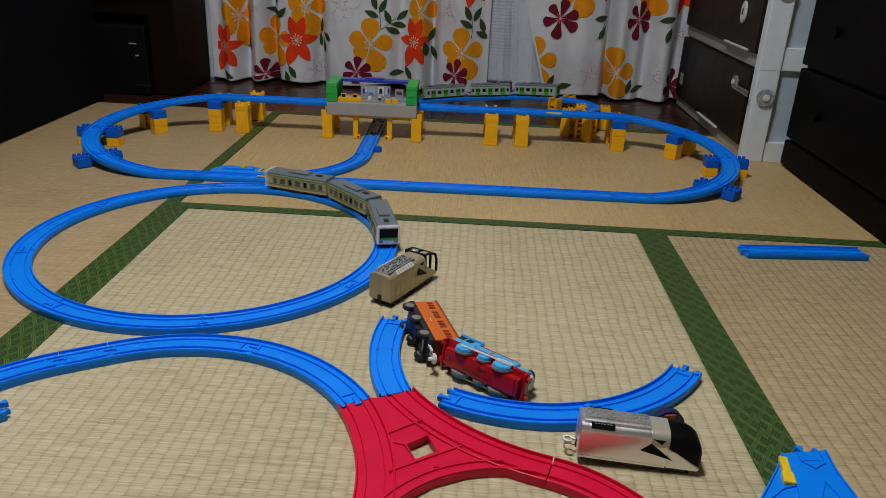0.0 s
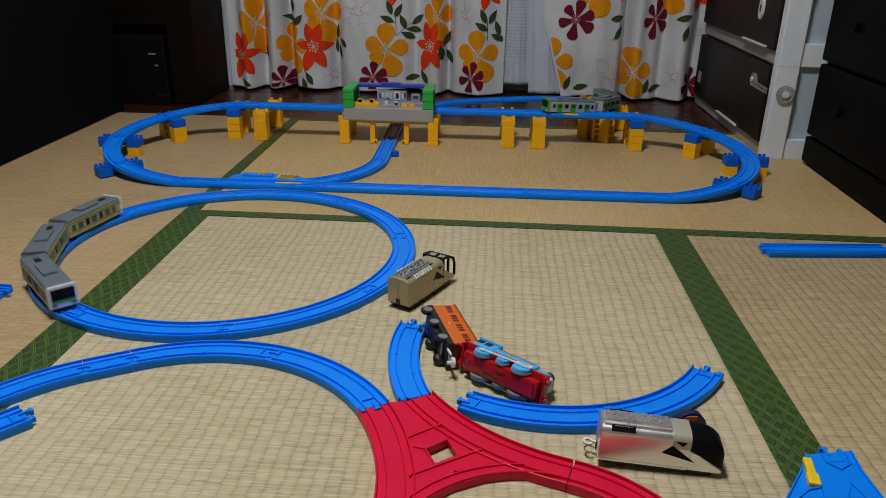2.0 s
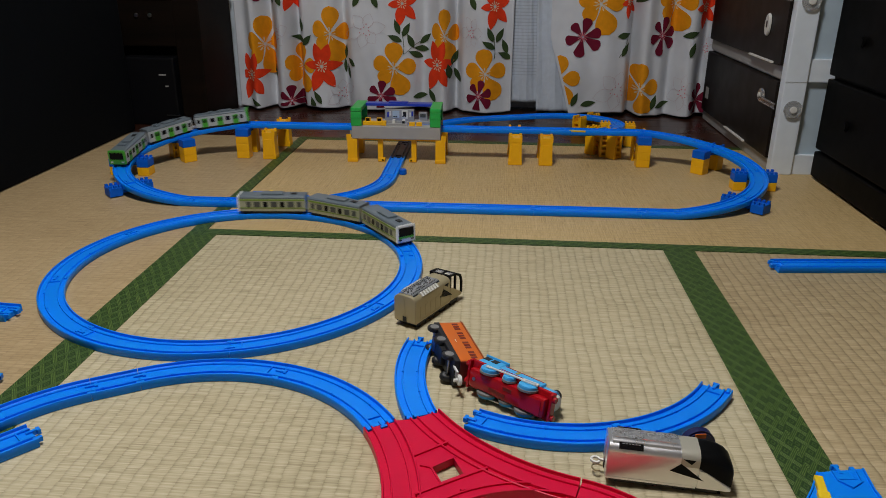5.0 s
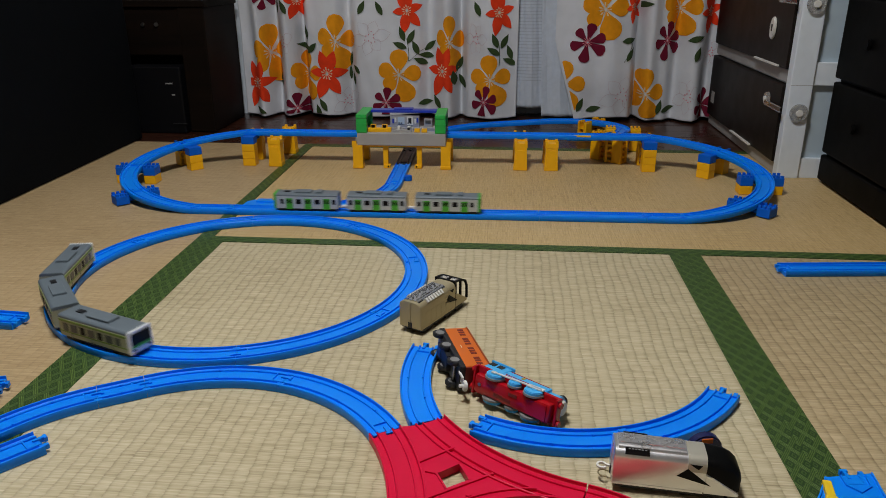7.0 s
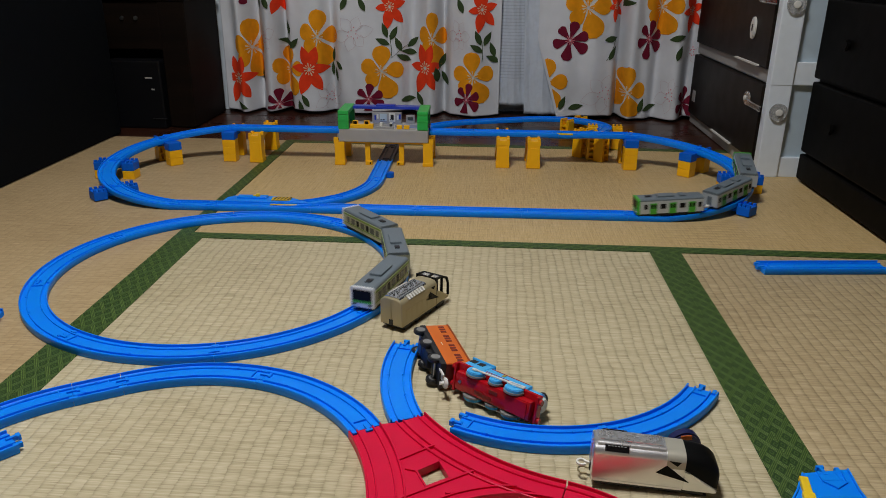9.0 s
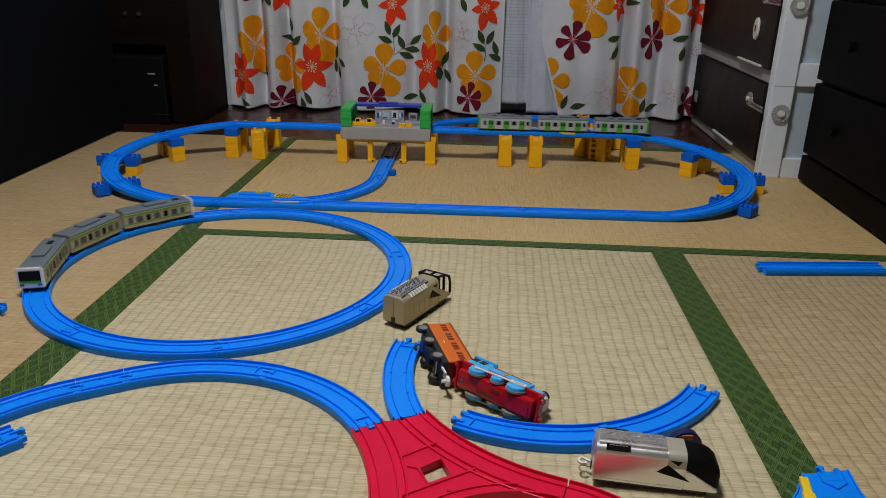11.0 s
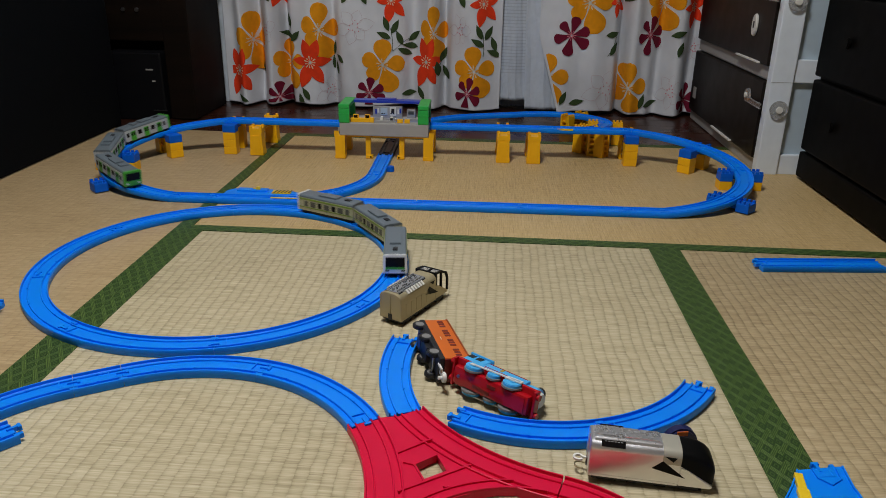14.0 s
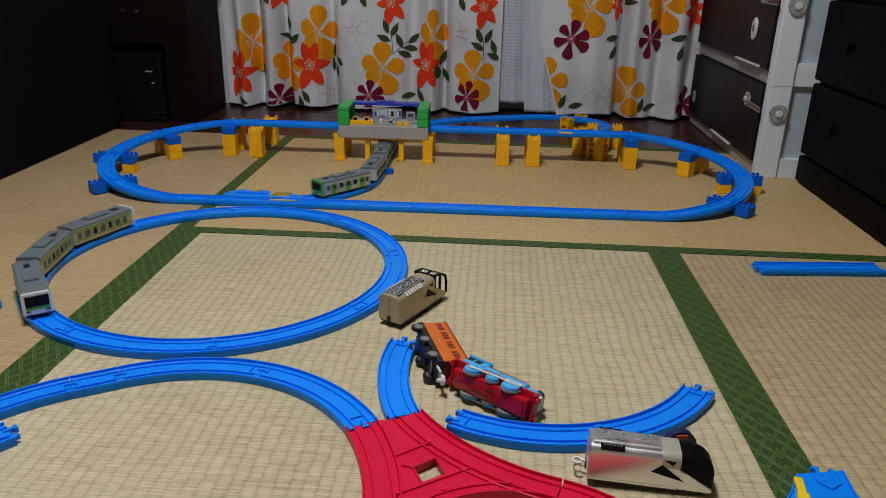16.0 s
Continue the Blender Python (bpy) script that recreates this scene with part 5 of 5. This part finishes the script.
            part("coupler_hook", discmesh(Matrix.Translation((end * (hl + 0.007), 0, 0.0115)), 0.004, 0.003, 12), OFFWHITE, t)
    return t


ENDL, MIDL = 0.132, 0.122


def offsets(gap):
    return ENDL / 2, ENDL + gap + MIDL / 2, ENDL + 2 * gap + MIDL + ENDL / 2


def train(kind, group, label):
    return [train_car("train_car", label + t, group, l, kind, f)
            for l, f, t in ((ENDL, 1, ", leading"), (MIDL, 0, ", in the middle"), (ENDL, -1, ", last"))]


lime_train = train("lime", "train on the round track", "silver toy train car with lime stripes")
green_train = train("green", "train on the raised oval", "silver toy train car with green doors")


# ---- loose toys ----
NOSE = material("black_nose_plastic", (0.004, 0.004, 0.004), 0.42, vary=0.05, spec=0.1)
PLATED = material("plated_roof", (0.90, 0.90, 0.91), 0.27, 0.92, vary=0.03, bump=0.12, bump_scale=220)
CHAMP = material("pale_champagne_plastic", (0.50, 0.47, 0.38), 0.34, 0.35, vary=0.05)


def loft_x(bm, rows):
    """A shell through shouldered sections; rows of (x, half width, bottom, top, shoulder)."""
    rings = [[bm.verts.new((x, y, z)) for y, z in body_section(w, z0, z1, r)] for x, w, z0, z1, r in rows]
    n = len(rings[0])
    for a, b in zip(rings, rings[1:]):
        for k in range(n):
            bm.faces.new((a[k], a[(k + 1) % n], b[(k + 1) % n], b[k]))
    bm.faces.new(rings[0])
    bm.faces.new(list(reversed(rings[-1])))
    return bm


def loco(m, shell, roof, label, open_cab):
    """A locomotive shell with a rounded roof and a sloping nose."""
    t = thing("locomotive_shell", label, "toy train", m)
    w, z0 = 0.0185, 0.0082
    part("body", loft_x(bmesh.new(), [(-0.0622, w - 0.0008, z0 + 0.0008, 0.0506, 0.0108), (-0.0612, w, z0, 0.0515, 0.0112), (0.0280, w, z0, 0.0515, 0.0112)]), shell, t, smooth=True)
    nose = [(0.0281, z0), (0.0281, 0.0318), (0.0360, 0.0285), (0.0628, 0.0120), (0.0634, 0.0100), (0.0612, z0)]
    bm = bmesh.new()
    a = [bm.verts.new((x, -w, z)) for x, z in nose]
    b = [bm.verts.new((x, w, z)) for x, z in nose]
    for k in range(6):
        bm.faces.new((a[k], a[(k + 1) % 6], b[(k + 1) % 6], b[k]))
    bm.faces.new(a)
    bm.faces.new(list(reversed(b)))
    bmesh.ops.bevel(bm, geom=list(bm.edges), offset=0.0011, segments=2, affect="EDGES")
    part("nose_base", bm, shell, t)
    rnd = random.Random(5)
    # plated equipment plate on the roof, with small fittings
    part("roof_plate", loft_x(bmesh.new(), [(-0.0585, 0.0128, 0.0476, 0.0521, 0.005), (0.0085, 0.0128, 0.0476, 0.0521, 0.005)]), roof, t, "shiny plated roof plate", smooth=True)
    for x0, x1 in ((-0.056, -0.034), (-0.032, -0.014), (-0.012, 0.006)):
        for y in (-0.0075, 0.0075):
            part("roof_rib", boxmesh(x0, x1, y - 0.0005, y + 0.0005, 0.0515, 0.0526), roof, t)
    for k in range(26):
        x, y = -0.054 + 0.0023 * k, rnd.uniform(-0.0066, 0.0066)
        l = rnd.uniform(0.0012, 0.0040)
        part("roof_fitting", boxmesh(x, x + l, y - rnd.uniform(0.0005, 0.0016), y + 0.0007, 0.0510, 0.0523 + rnd.uniform(0.0002, 0.0008), 0.0002), roof, t)
    part("roof_front", loft_x(bmesh.new(), [(0.0100, w + 0.00025, 0.0330, 0.0518, 0.0113), (0.0284, w + 0.00025, 0.0330, 0.0518, 0.0113)]), CHAMP if not open_cab else shell, t, "unplated champagne roof end", smooth=True)
    for s in (-1, 1):
        q = pose(0, s * 0.0158, 0.0474, 0, 0, 0) @ Matrix.Rotation(-s * radians(42), 4, "X")
        if open_cab:
            for k in range(7):
                x = -0.044 + 0.0062 * k
                part("louvre", boxmesh(x, x + 0.0036, -0.0036, 0.0036, -0.0010, 0.0009, 0.0, q), OFFWHITE, t, "pale louvre slat")
        else:
            part("louvre", boxmesh(-0.052, -0.028, -0.0036, 0.0036, -0.0010, 0.0007, 0.0003, q), GLOSS, t, "black louvre opening")
            for k in range(6):
                part("louvre_mark", boxmesh(-0.049 + 0.0032 * k, -0.0468 + 0.0032 * k, -0.0022 * s - 0.0005, -0.0022 * s + 0.0005, 0.0007, 0.0010, 0.0, q), RUBBER, t)
        yy = s * (w + 0.0004)
        for tri in (((0.0005, 0.0265), (0.0105, 0.0362), (0.0345, 0.0185)), ((0.0118, 0.0418), (0.0240, 0.0414), (0.0205, 0.0362))):
            bm = bmesh.new()
            f = bm.faces.new([bm.verts.new((x, yy, z)) for x, z in tri])
            got = bmesh.ops.extrude_face_region(bm, geom=[f])
            bmesh.ops.translate(bm, verts=[v for v in got["geom"] if isinstance(v, bmesh.types.BMVert)], vec=(0, -s * 0.0006, 0))
            part("black_patch", bm, NOSE, t)
        y0, y1 = min(yy, yy - s * 0.0006), max(yy, yy - s * 0.0006)
        if open_cab:
            for k in range(5):
                x = -0.050 + 0.013 * k
                part("side_panel", boxmesh(x, x + 0.0095, y0, y1, 0.013, 0.032, 0.0003), shell, t)
        part("side_ledge", boxmesh(-0.060, 0.026, y0, y1, 0.0100, 0.0110), shell, t)
    part("end_ridge", boxmesh(-0.0630, -0.0618, -0.0006, 0.0006, 0.0145, 0.046), shell, t)
    if open_cab:
        rail = [(0.0282, 0.0495), (0.0470, 0.0470), (0.0590, 0.0415), (0.0632, 0.0310), (0.0632, 0.0125)]
        for s in (-1, 1):
            for p, q in zip(rail, rail[1:]):
                part("cab_bar", sweep(bmesh.new(), [(p[0], s * (w - 0.0022), p[1] - 0.0008), (q[0] + 0.0001, s * (w - 0.0022), q[1] - 0.0008)], [(-0.0016, -0.0006), (-0.0016, 0.002), (0.0016, 0.002), (0.0016, -0.0006)]), NOSE, t)
            yb = sorted((s * (w - 0.0006), s * (w - 0.0036)))
            part("cab_post", boxmesh(0.044, 0.0470, *yb, 0.0225, 0.0474), NOSE, t)
            part("cab_side", boxmesh(0.0284, 0.0330, *yb, 0.0300, 0.0480), NOSE, t)
        for x, z in ((0.0300, 0.0487), (0.048, 0.0463), (0.0590, 0.0405)):
            part("cab_beam", boxmesh(x - 0.0018, x + 0.0018, -w + 0.002, w - 0.002, z - 0.001, z + 0.0014, 0.0003), NOSE, t)
        for y in (-0.0085, 0.0085):
            part("cab_pane", boxmesh(0.032, 0.046, y - 0.0062, y + 0.0062, 0.0468, 0.0474), MILKY, t, "clear cab roof pane")
        part("cab_spine", boxmesh(0.031, 0.048, -0.0013, 0.0013, 0.0466, 0.0486, 0.0, None), NOSE, t)
        part("cab_floor", boxmesh(0.028, 0.046, -0.016, 0.016, 0.016, 0.0205), NOSE, t)
    else:
        rows = [(0.0286, w - 0.0001, 0.0322, 0.0512, 0.0110), (0.0380, w - 0.0002, 0.0276, 0.0506, 0.0110), (0.0480, w - 0.0006, 0.0214, 0.0487, 0.0105), (0.0555, w - 0.0014, 0.0168, 0.0452, 0.0100),
                (0.0605, w - 0.0026, 0.0137, 0.0404, 0.0090), (0.0634, w - 0.0042, 0.0120, 0.0340, 0.0075), (0.0642, w - 0.0070, 0.0125, 0.0270, 0.0050)]
        part("cab", loft_x(bmesh.new(), rows), NOSE, t, "smooth black cab nose", smooth=True)
    part("slot", boxmesh(-0.0632, -0.0618, -0.003, 0.003, 0.0082, 0.017), BLACK, t)
    # dark underside; its full-length black strip also stands in for the shadow beneath
    part("underframe", boxmesh(-0.058, 0.050, -0.0168, 0.0168, 0.0046, 0.0086, 0.0006), BLACK, t, "black underframe")
    for x, l in ((-0.052, 0.020), (-0.022, 0.010), (0.006, 0.012), (0.034, 0.020)):
        part("foot", boxmesh(x, x + l, -0.0160, 0.0160, 0.0030 if not open_cab else 0.0, 0.0047, 0.0006), BLACK, t)
    return t


loco(pose(-0.0985, 0.993, 0, 0, 0, 62), DULLGOLD, material("silvered_roof", (0.60, 0.61, 0.62), 0.2, 0.9, vary=0.05), "champagne plastic locomotive shell with an open black cab frame", True)
chrome = loco(pose(0.1728, 0.632, -0.0012, 0, 1.8, -4) @ Matrix.Scale(0.965, 4), SILVER, PLATED, "chrome-plated toy locomotive shell with a black nose", False)
part("tow_hook", sweep(bmesh.new(), [(-0.0612, 0.0, 0.0140), (-0.0660, 0.0012, 0.0142)] + arc(-0.0715, 0.0, 0.0046, 20, 330, 0.0142, 0.0142, 14), [(-0.0011, 0), (-0.0011, 0.0022), (0.0011, 0.0022), (0.0011, 0)]), OFFWHITE, chrome, "white tow hook")
part("tow_ring", sweep(bmesh.new(), [(-0.0612, 0.0030, 0.0062), (-0.0650, 0.0034, 0.0062)] + arc(-0.0690, -0.001, 0.0055, 50, 300, 0.0062, 0.0062, 12), [(-0.0006, 0), (-0.0006, 0.0012), (0.0006, 0.0012), (0.0006, 0)]), DULLGOLD, chrome)
WHEELBLUE = material("dark_blue_wheel_plastic", (0.010, 0.014, 0.075), 0.4, vary=0.08)
sp = thing("toy_wheel_piece", "dark blue toy wheel piece with an orange stripe", "toy part", pose(0.2125, 0.670, 0.0, 0, 0, 10))
part("wheel", discmesh(Matrix.Translation((0, 0, 0.018)) @ Matrix.Rotation(math.pi / 2, 4, "X"), 0.018, 0.012, 24, bevel=0.002), WHEELBLUE, sp)
part("stripe", boxmesh(-0.0065, 0.0050, -0.0072, -0.0058, 0.0290, 0.0340), ORANGE, sp)


NAVYWHEEL = material("dark_blue_gear_plastic", (0.006, 0.010, 0.06), 0.35, vary=0.08)


RUST = material("rust_orange_plastic", (0.36, 0.06, 0.006), 0.4, vary=0.06)


def coach():
    """A toy coach lying on its side, wheels in the air."""
    t = thing("toy_coach", "orange toy coach lying on its side with black underframe", "toy train", pose(-0.0705, 0.831, 0.0212, -95, 0, -71))
    w = 0.0165
    part("body", boxmesh(-0.052, 0.052, -w, w, 0.012, 0.042, 0.0012), ORANGE, t)
    part("roof", along_x(bmesh.new(), body_section(w + 0.0005, 0.0418, 0.0485, 0.007), -0.053, 0.053), RUST, t, "rust-red roof")
    part("end_wall", boxmesh(0.0518, 0.0535, -w + 0.001, w - 0.001, 0.012, 0.0415), DARKRED, t)
    ch = part("underframe", boxmesh(-0.053, 0.053, -w - 0.0004, w + 0.0004, 0.005, 0.0122, 0.001), BLACK, t, "black underframe")
    for s in (-1, 1):
        y0, y1 = (w, w + 0.0004) if s > 0 else (-w - 0.0004, -w)
        for k in range(12):
            x = -0.047 + k * 0.0066 + (k // 3) * 0.0058
            part("window", boxmesh(x, x + 0.0043, y0, y1, 0.0275, 0.0352), DARKRED, t)
        part("lettering_bar", boxmesh(-0.003, 0.004, y0, y1, 0.0200, 0.0208), PAPER, t)
    for x in (-0.040, -0.006, 0.034):
        wheel_pair(t, x, 0.0094, 0.0030, BLACK, RUBBER)
    part("spring_box", boxmesh(-0.030, -0.014, -0.009, 0.009, -0.002, 0.006, 0.001), NAVYWHEEL, t, "dark blue gear box")
    part("hook", boxmesh(0.053, 0.068, -0.003, 0.003, 0.006, 0.009, 0.0008), OFFWHITE, t, "white coupling hook")
    part("hook_eye", discmesh(Matrix.Translation((0.0685, 0.0, 0.0075)), 0.0066, 0.0042, 20, bevel=0.0008), OFFWHITE, t)
    part("hook_pin", discmesh(Matrix.Translation((0.0685, 0.0, 0.0035)), 0.0022, 0.006, 12), OFFWHITE, t)
    part("hook_arm", boxmesh(0.050, 0.066, -0.0100, -0.0070, 0.0040, 0.0065, 0.0006), OFFWHITE, t)
    part("motor_box", boxmesh(-0.016, 0.014, -0.011, 0.011, -0.001, 0.006, 0.001), BLACK, t)


def wheel_pair(t, x, r, z, mat, rim):
    for s in (-1, 1):
        m = Matrix.Translation((x, s * 0.0145, z)) @ Matrix.Rotation(math.pi / 2, 4, "X")
        wl = part("wheel", discmesh(m, r, 0.005, 22, bevel=0.0008), mat, t)
        part("rim", discmesh(m, r * 0.62, 0.0056, 18), rim, wl)
    part("axle", discmesh(Matrix.Translation((x, 0, z)) @ Matrix.Rotation(math.pi / 2, 4, "X"), 0.0014, 0.028, 8), STEEL, t)


BRASS = material("dull_gold_print", (0.42, 0.30, 0.05), 0.5, vary=0.05)


def engine():
    """A toy tank engine lying on its side."""
    t = thing("toy_engine", "blue and red toy tank engine lying on its side", "toy train", pose(0.0105, 0.739, 0.0250, -100, 0, -37))
    part("footplate", boxmesh(-0.056, 0.058, -0.0175, 0.0175, 0.0125, 0.0170, 0.0012), TOYRED, t, "red footplate")
    part("chassis", boxmesh(-0.052, 0.054, -0.0112, 0.0112, 0.0015, 0.0123, 0.0032), TOYRED, t, "red chassis", smooth=True)
    for x in (-0.028, 0.0, 0.026):
        part("axle", discmesh(Matrix.Translation((x, 0, 0.0095)) @ Matrix.Rotation(math.pi / 2, 4, "X"), 0.0016, 0.028, 8), STEEL, t)
    for x in (-0.058, 0.0575):
        part("buffer_beam", boxmesh(x - 0.0015, x + 0.002, -0.0175, 0.0175, 0.0075, 0.0175, 0.0012), TOYRED, t)
        for y in (-0.011, 0.011):
            part("buffer", discmesh(Matrix.Translation((x + (0.003 if x > 0 else -0.003), y, 0.012)) @ Matrix.Rotation(math.pi / 2, 4, "Y"), 0.0036, 0.0045, 14), TOYRED, t)
    for x in (-0.028, 0.0, 0.026):
        r = 0.0112 if x else 0.0078
        for s in (-1, 1):
            m = Matrix.Translation((x, s * 0.0155, 0.0095)) @ Matrix.Rotation(math.pi / 2, 4, "X")
            wl = part("wheel", discmesh(m, r, 0.0052, 26, bevel=0.0008), SKY, t, "sky blue wheel")
            part("tyre", discmesh(Matrix.Translation((x, s * 0.0132, 0.0095)) @ Matrix.Rotation(math.pi / 2, 4, "X"), r + 0.0012, 0.0022, 26), RUBBER, wl)
            part("hub", discmesh(Matrix.Translation((x, s * 0.0155, 0.0095)) @ Matrix.Rotation(math.pi / 2, 4, "X"), 0.003, 0.0062, 12), SKY, wl)
    for s in (-1, 1):
        bm = bmesh.new()
        y0, y1 = sorted((s * 0.0185, s * 0.0203))
        q = pose(0, 0, 0.0095, 0, -6, 0)
        add_box(bm, -0.030, 0.020, y0, y1, -0.0012, 0.0012, 0.0005, q)
        add_box(bm, 0.016, 0.036, y0, y1, 0.0015, 0.0032, 0.0004, q)
        add_box(bm, 0.016, 0.036, y0, y1, -0.0032, -0.0015, 0.0004, q)
        add_box(bm, 0.034, 0.037, y0, y1, -0.0032, 0.0032, 0.0004, q)
        add_box(bm, -0.032, -0.026, y0, y1, -0.0024, 0.0024, 0.0006, q)
        part("coupling_rod", bm, OFFWHITE, t, "white coupling rod")
        y0, y1 = sorted((s * 0.008, s * 0.0165))
        tk = part("side_tank", boxmesh(-0.024, 0.036, y0, y1, 0.0172, 0.033, 0.0015), SKY, t, "sky blue side tank")
        yy = sorted((s * 0.0165, s * 0.0170))
        part("number_bar", boxmesh(-0.0025, 0.0015, *yy, 0.0235, 0.0295), BRASS, tk)
        for z in (0.0195, 0.0305):
            part("lining", boxmesh(-0.021, 0.033, *yy, z, z + 0.0008), TOYRED, tk)
        for x in (-0.0485, -0.037):
            part("cab_window", boxmesh(x - 0.0042, x + 0.0042, *yy, 0.027, 0.0355), BLACK, t)
    part("cab", boxmesh(-0.054, -0.0242, -0.0165, 0.0165, 0.0172, 0.0385, 0.002), SKY, t, "sky blue cab")
    part("cab_roof", boxmesh(-0.057, -0.022, -0.018, 0.018, 0.0387, 0.041, 0.0012), SKY, t)
    part("boiler", discmesh(Matrix.Translation((0.014, 0, 0.027)) @ Matrix.Rotation(math.pi / 2, 4, "Y"), 0.0135, 0.076, 28, bevel=0.001), SKY, t, "sky blue boiler", smooth=False)
    part("smokebox_front", discmesh(Matrix.Translation((0.0535, 0, 0.029)) @ Matrix.Rotation(math.pi / 2, 4, "Y"), 0.0100, 0.004, 24, 0.008), OFFWHITE, t, "plain pale front disc")
    part("chimney", discmesh(Matrix.Translation((0.042, 0, 0.0435)), 0.0055, 0.011, 18, 0.0066), BLACK, t)
    part("dome", discmesh(Matrix.Translation((0.008, 0, 0.0415)), 0.006, 0.006, 18, 0.004, 0.0012), SKY, t)
    for x in (-0.044, 0.045):
        part("screw", discmesh(Matrix.Translation((x, 0.0, 0.0012)), 0.0022, 0.0012, 10), STEEL, t)
    # dark red patches: shade of the chassis recesses put into the colour
    for x, y in ((-0.016, 0.004), (0.004, -0.004), (-0.004, 0.005)):
        part("recess_shade", boxmesh(x - 0.006, x + 0.006, y - 0.002, y + 0.002, 0.0009, 0.00155, 0.0003), DARKRED, t)
    part("battery_door", boxmesh(0.022, 0.050, -0.0095, 0.0095, 0.0004, 0.0016, 0.0006), TOYRED, t)


coach()
engine()


# ---- motion of the trains ----
GREEN_T = (0.0, 0.5, 1.0, 1.5, 2.0, 2.5, 3.5, 4.0, 6.5, 7.0, 7.5, 8.0, 9.0, 11.5, 12.0, 12.5, 13.0, 13.5, 16.0)
GREEN_S = (0.147, 0.273, 0.402, 0.540, 0.665, 0.850, 1.238, 1.435, 2.533, 2.739, 2.937, 3.151, 3.517, 4.398, 4.583, 4.764, 4.966, 5.222, 6.258)


def smooth_at(ts, vs, t):
    """Monotone cubic through the given times."""
    ts, vs = np.array(ts), np.array(vs)
    d = np.diff(vs) / np.diff(ts)
    m = np.concatenate([[d[0]], 2 * d[:-1] * d[1:] / (d[:-1] + d[1:]), [d[-1]]])
    k = int(np.clip(np.searchsorted(ts, t) - 1, 0, len(d) - 1))
    h = ts[k + 1] - ts[k]
    f = (t - ts[k]) / h
    return float((2 * f**3 - 3 * f**2 + 1) * vs[k] + (f**3 - 2 * f**2 + f) * h * m[k] + (-2 * f**3 + 3 * f**2) * vs[k + 1] + (f**3 - f**2) * h * m[k + 1])


def car_pose(way, s, wheelbase=0.040):
    dist, pts = way
    a, b = (Vector([np.interp(s + o, dist, pts[:, k]) for k in range(3)]) for o in (-wheelbase, wheelbase))
    d = (b - a).normalized()
    side = Vector((-d.y, d.x, 0)).normalized()
    up = d.cross(side)
    c = (a + b) / 2
    m = Matrix((d, side, up)).transposed().to_4x4()
    m.translation = c + up * (RT - 0.0041)
    return m


def motions():
    round_way, oval_way = circle_way(), green_train_way()
    times = [k * 0.1 for k in range(161)]
    for car, off in zip(lime_train, offsets(0.014)):
        walk(car, [(t, car_pose(round_way, 0.283 * radians(85.7 + 76.53 * t) - off)) for t in times])
    for car, off in zip(green_train, offsets(0.019)):
        walk(car, [(t, car_pose(oval_way, smooth_at(GREEN_T, GREEN_S, t) - off)) for t in times])


motions()
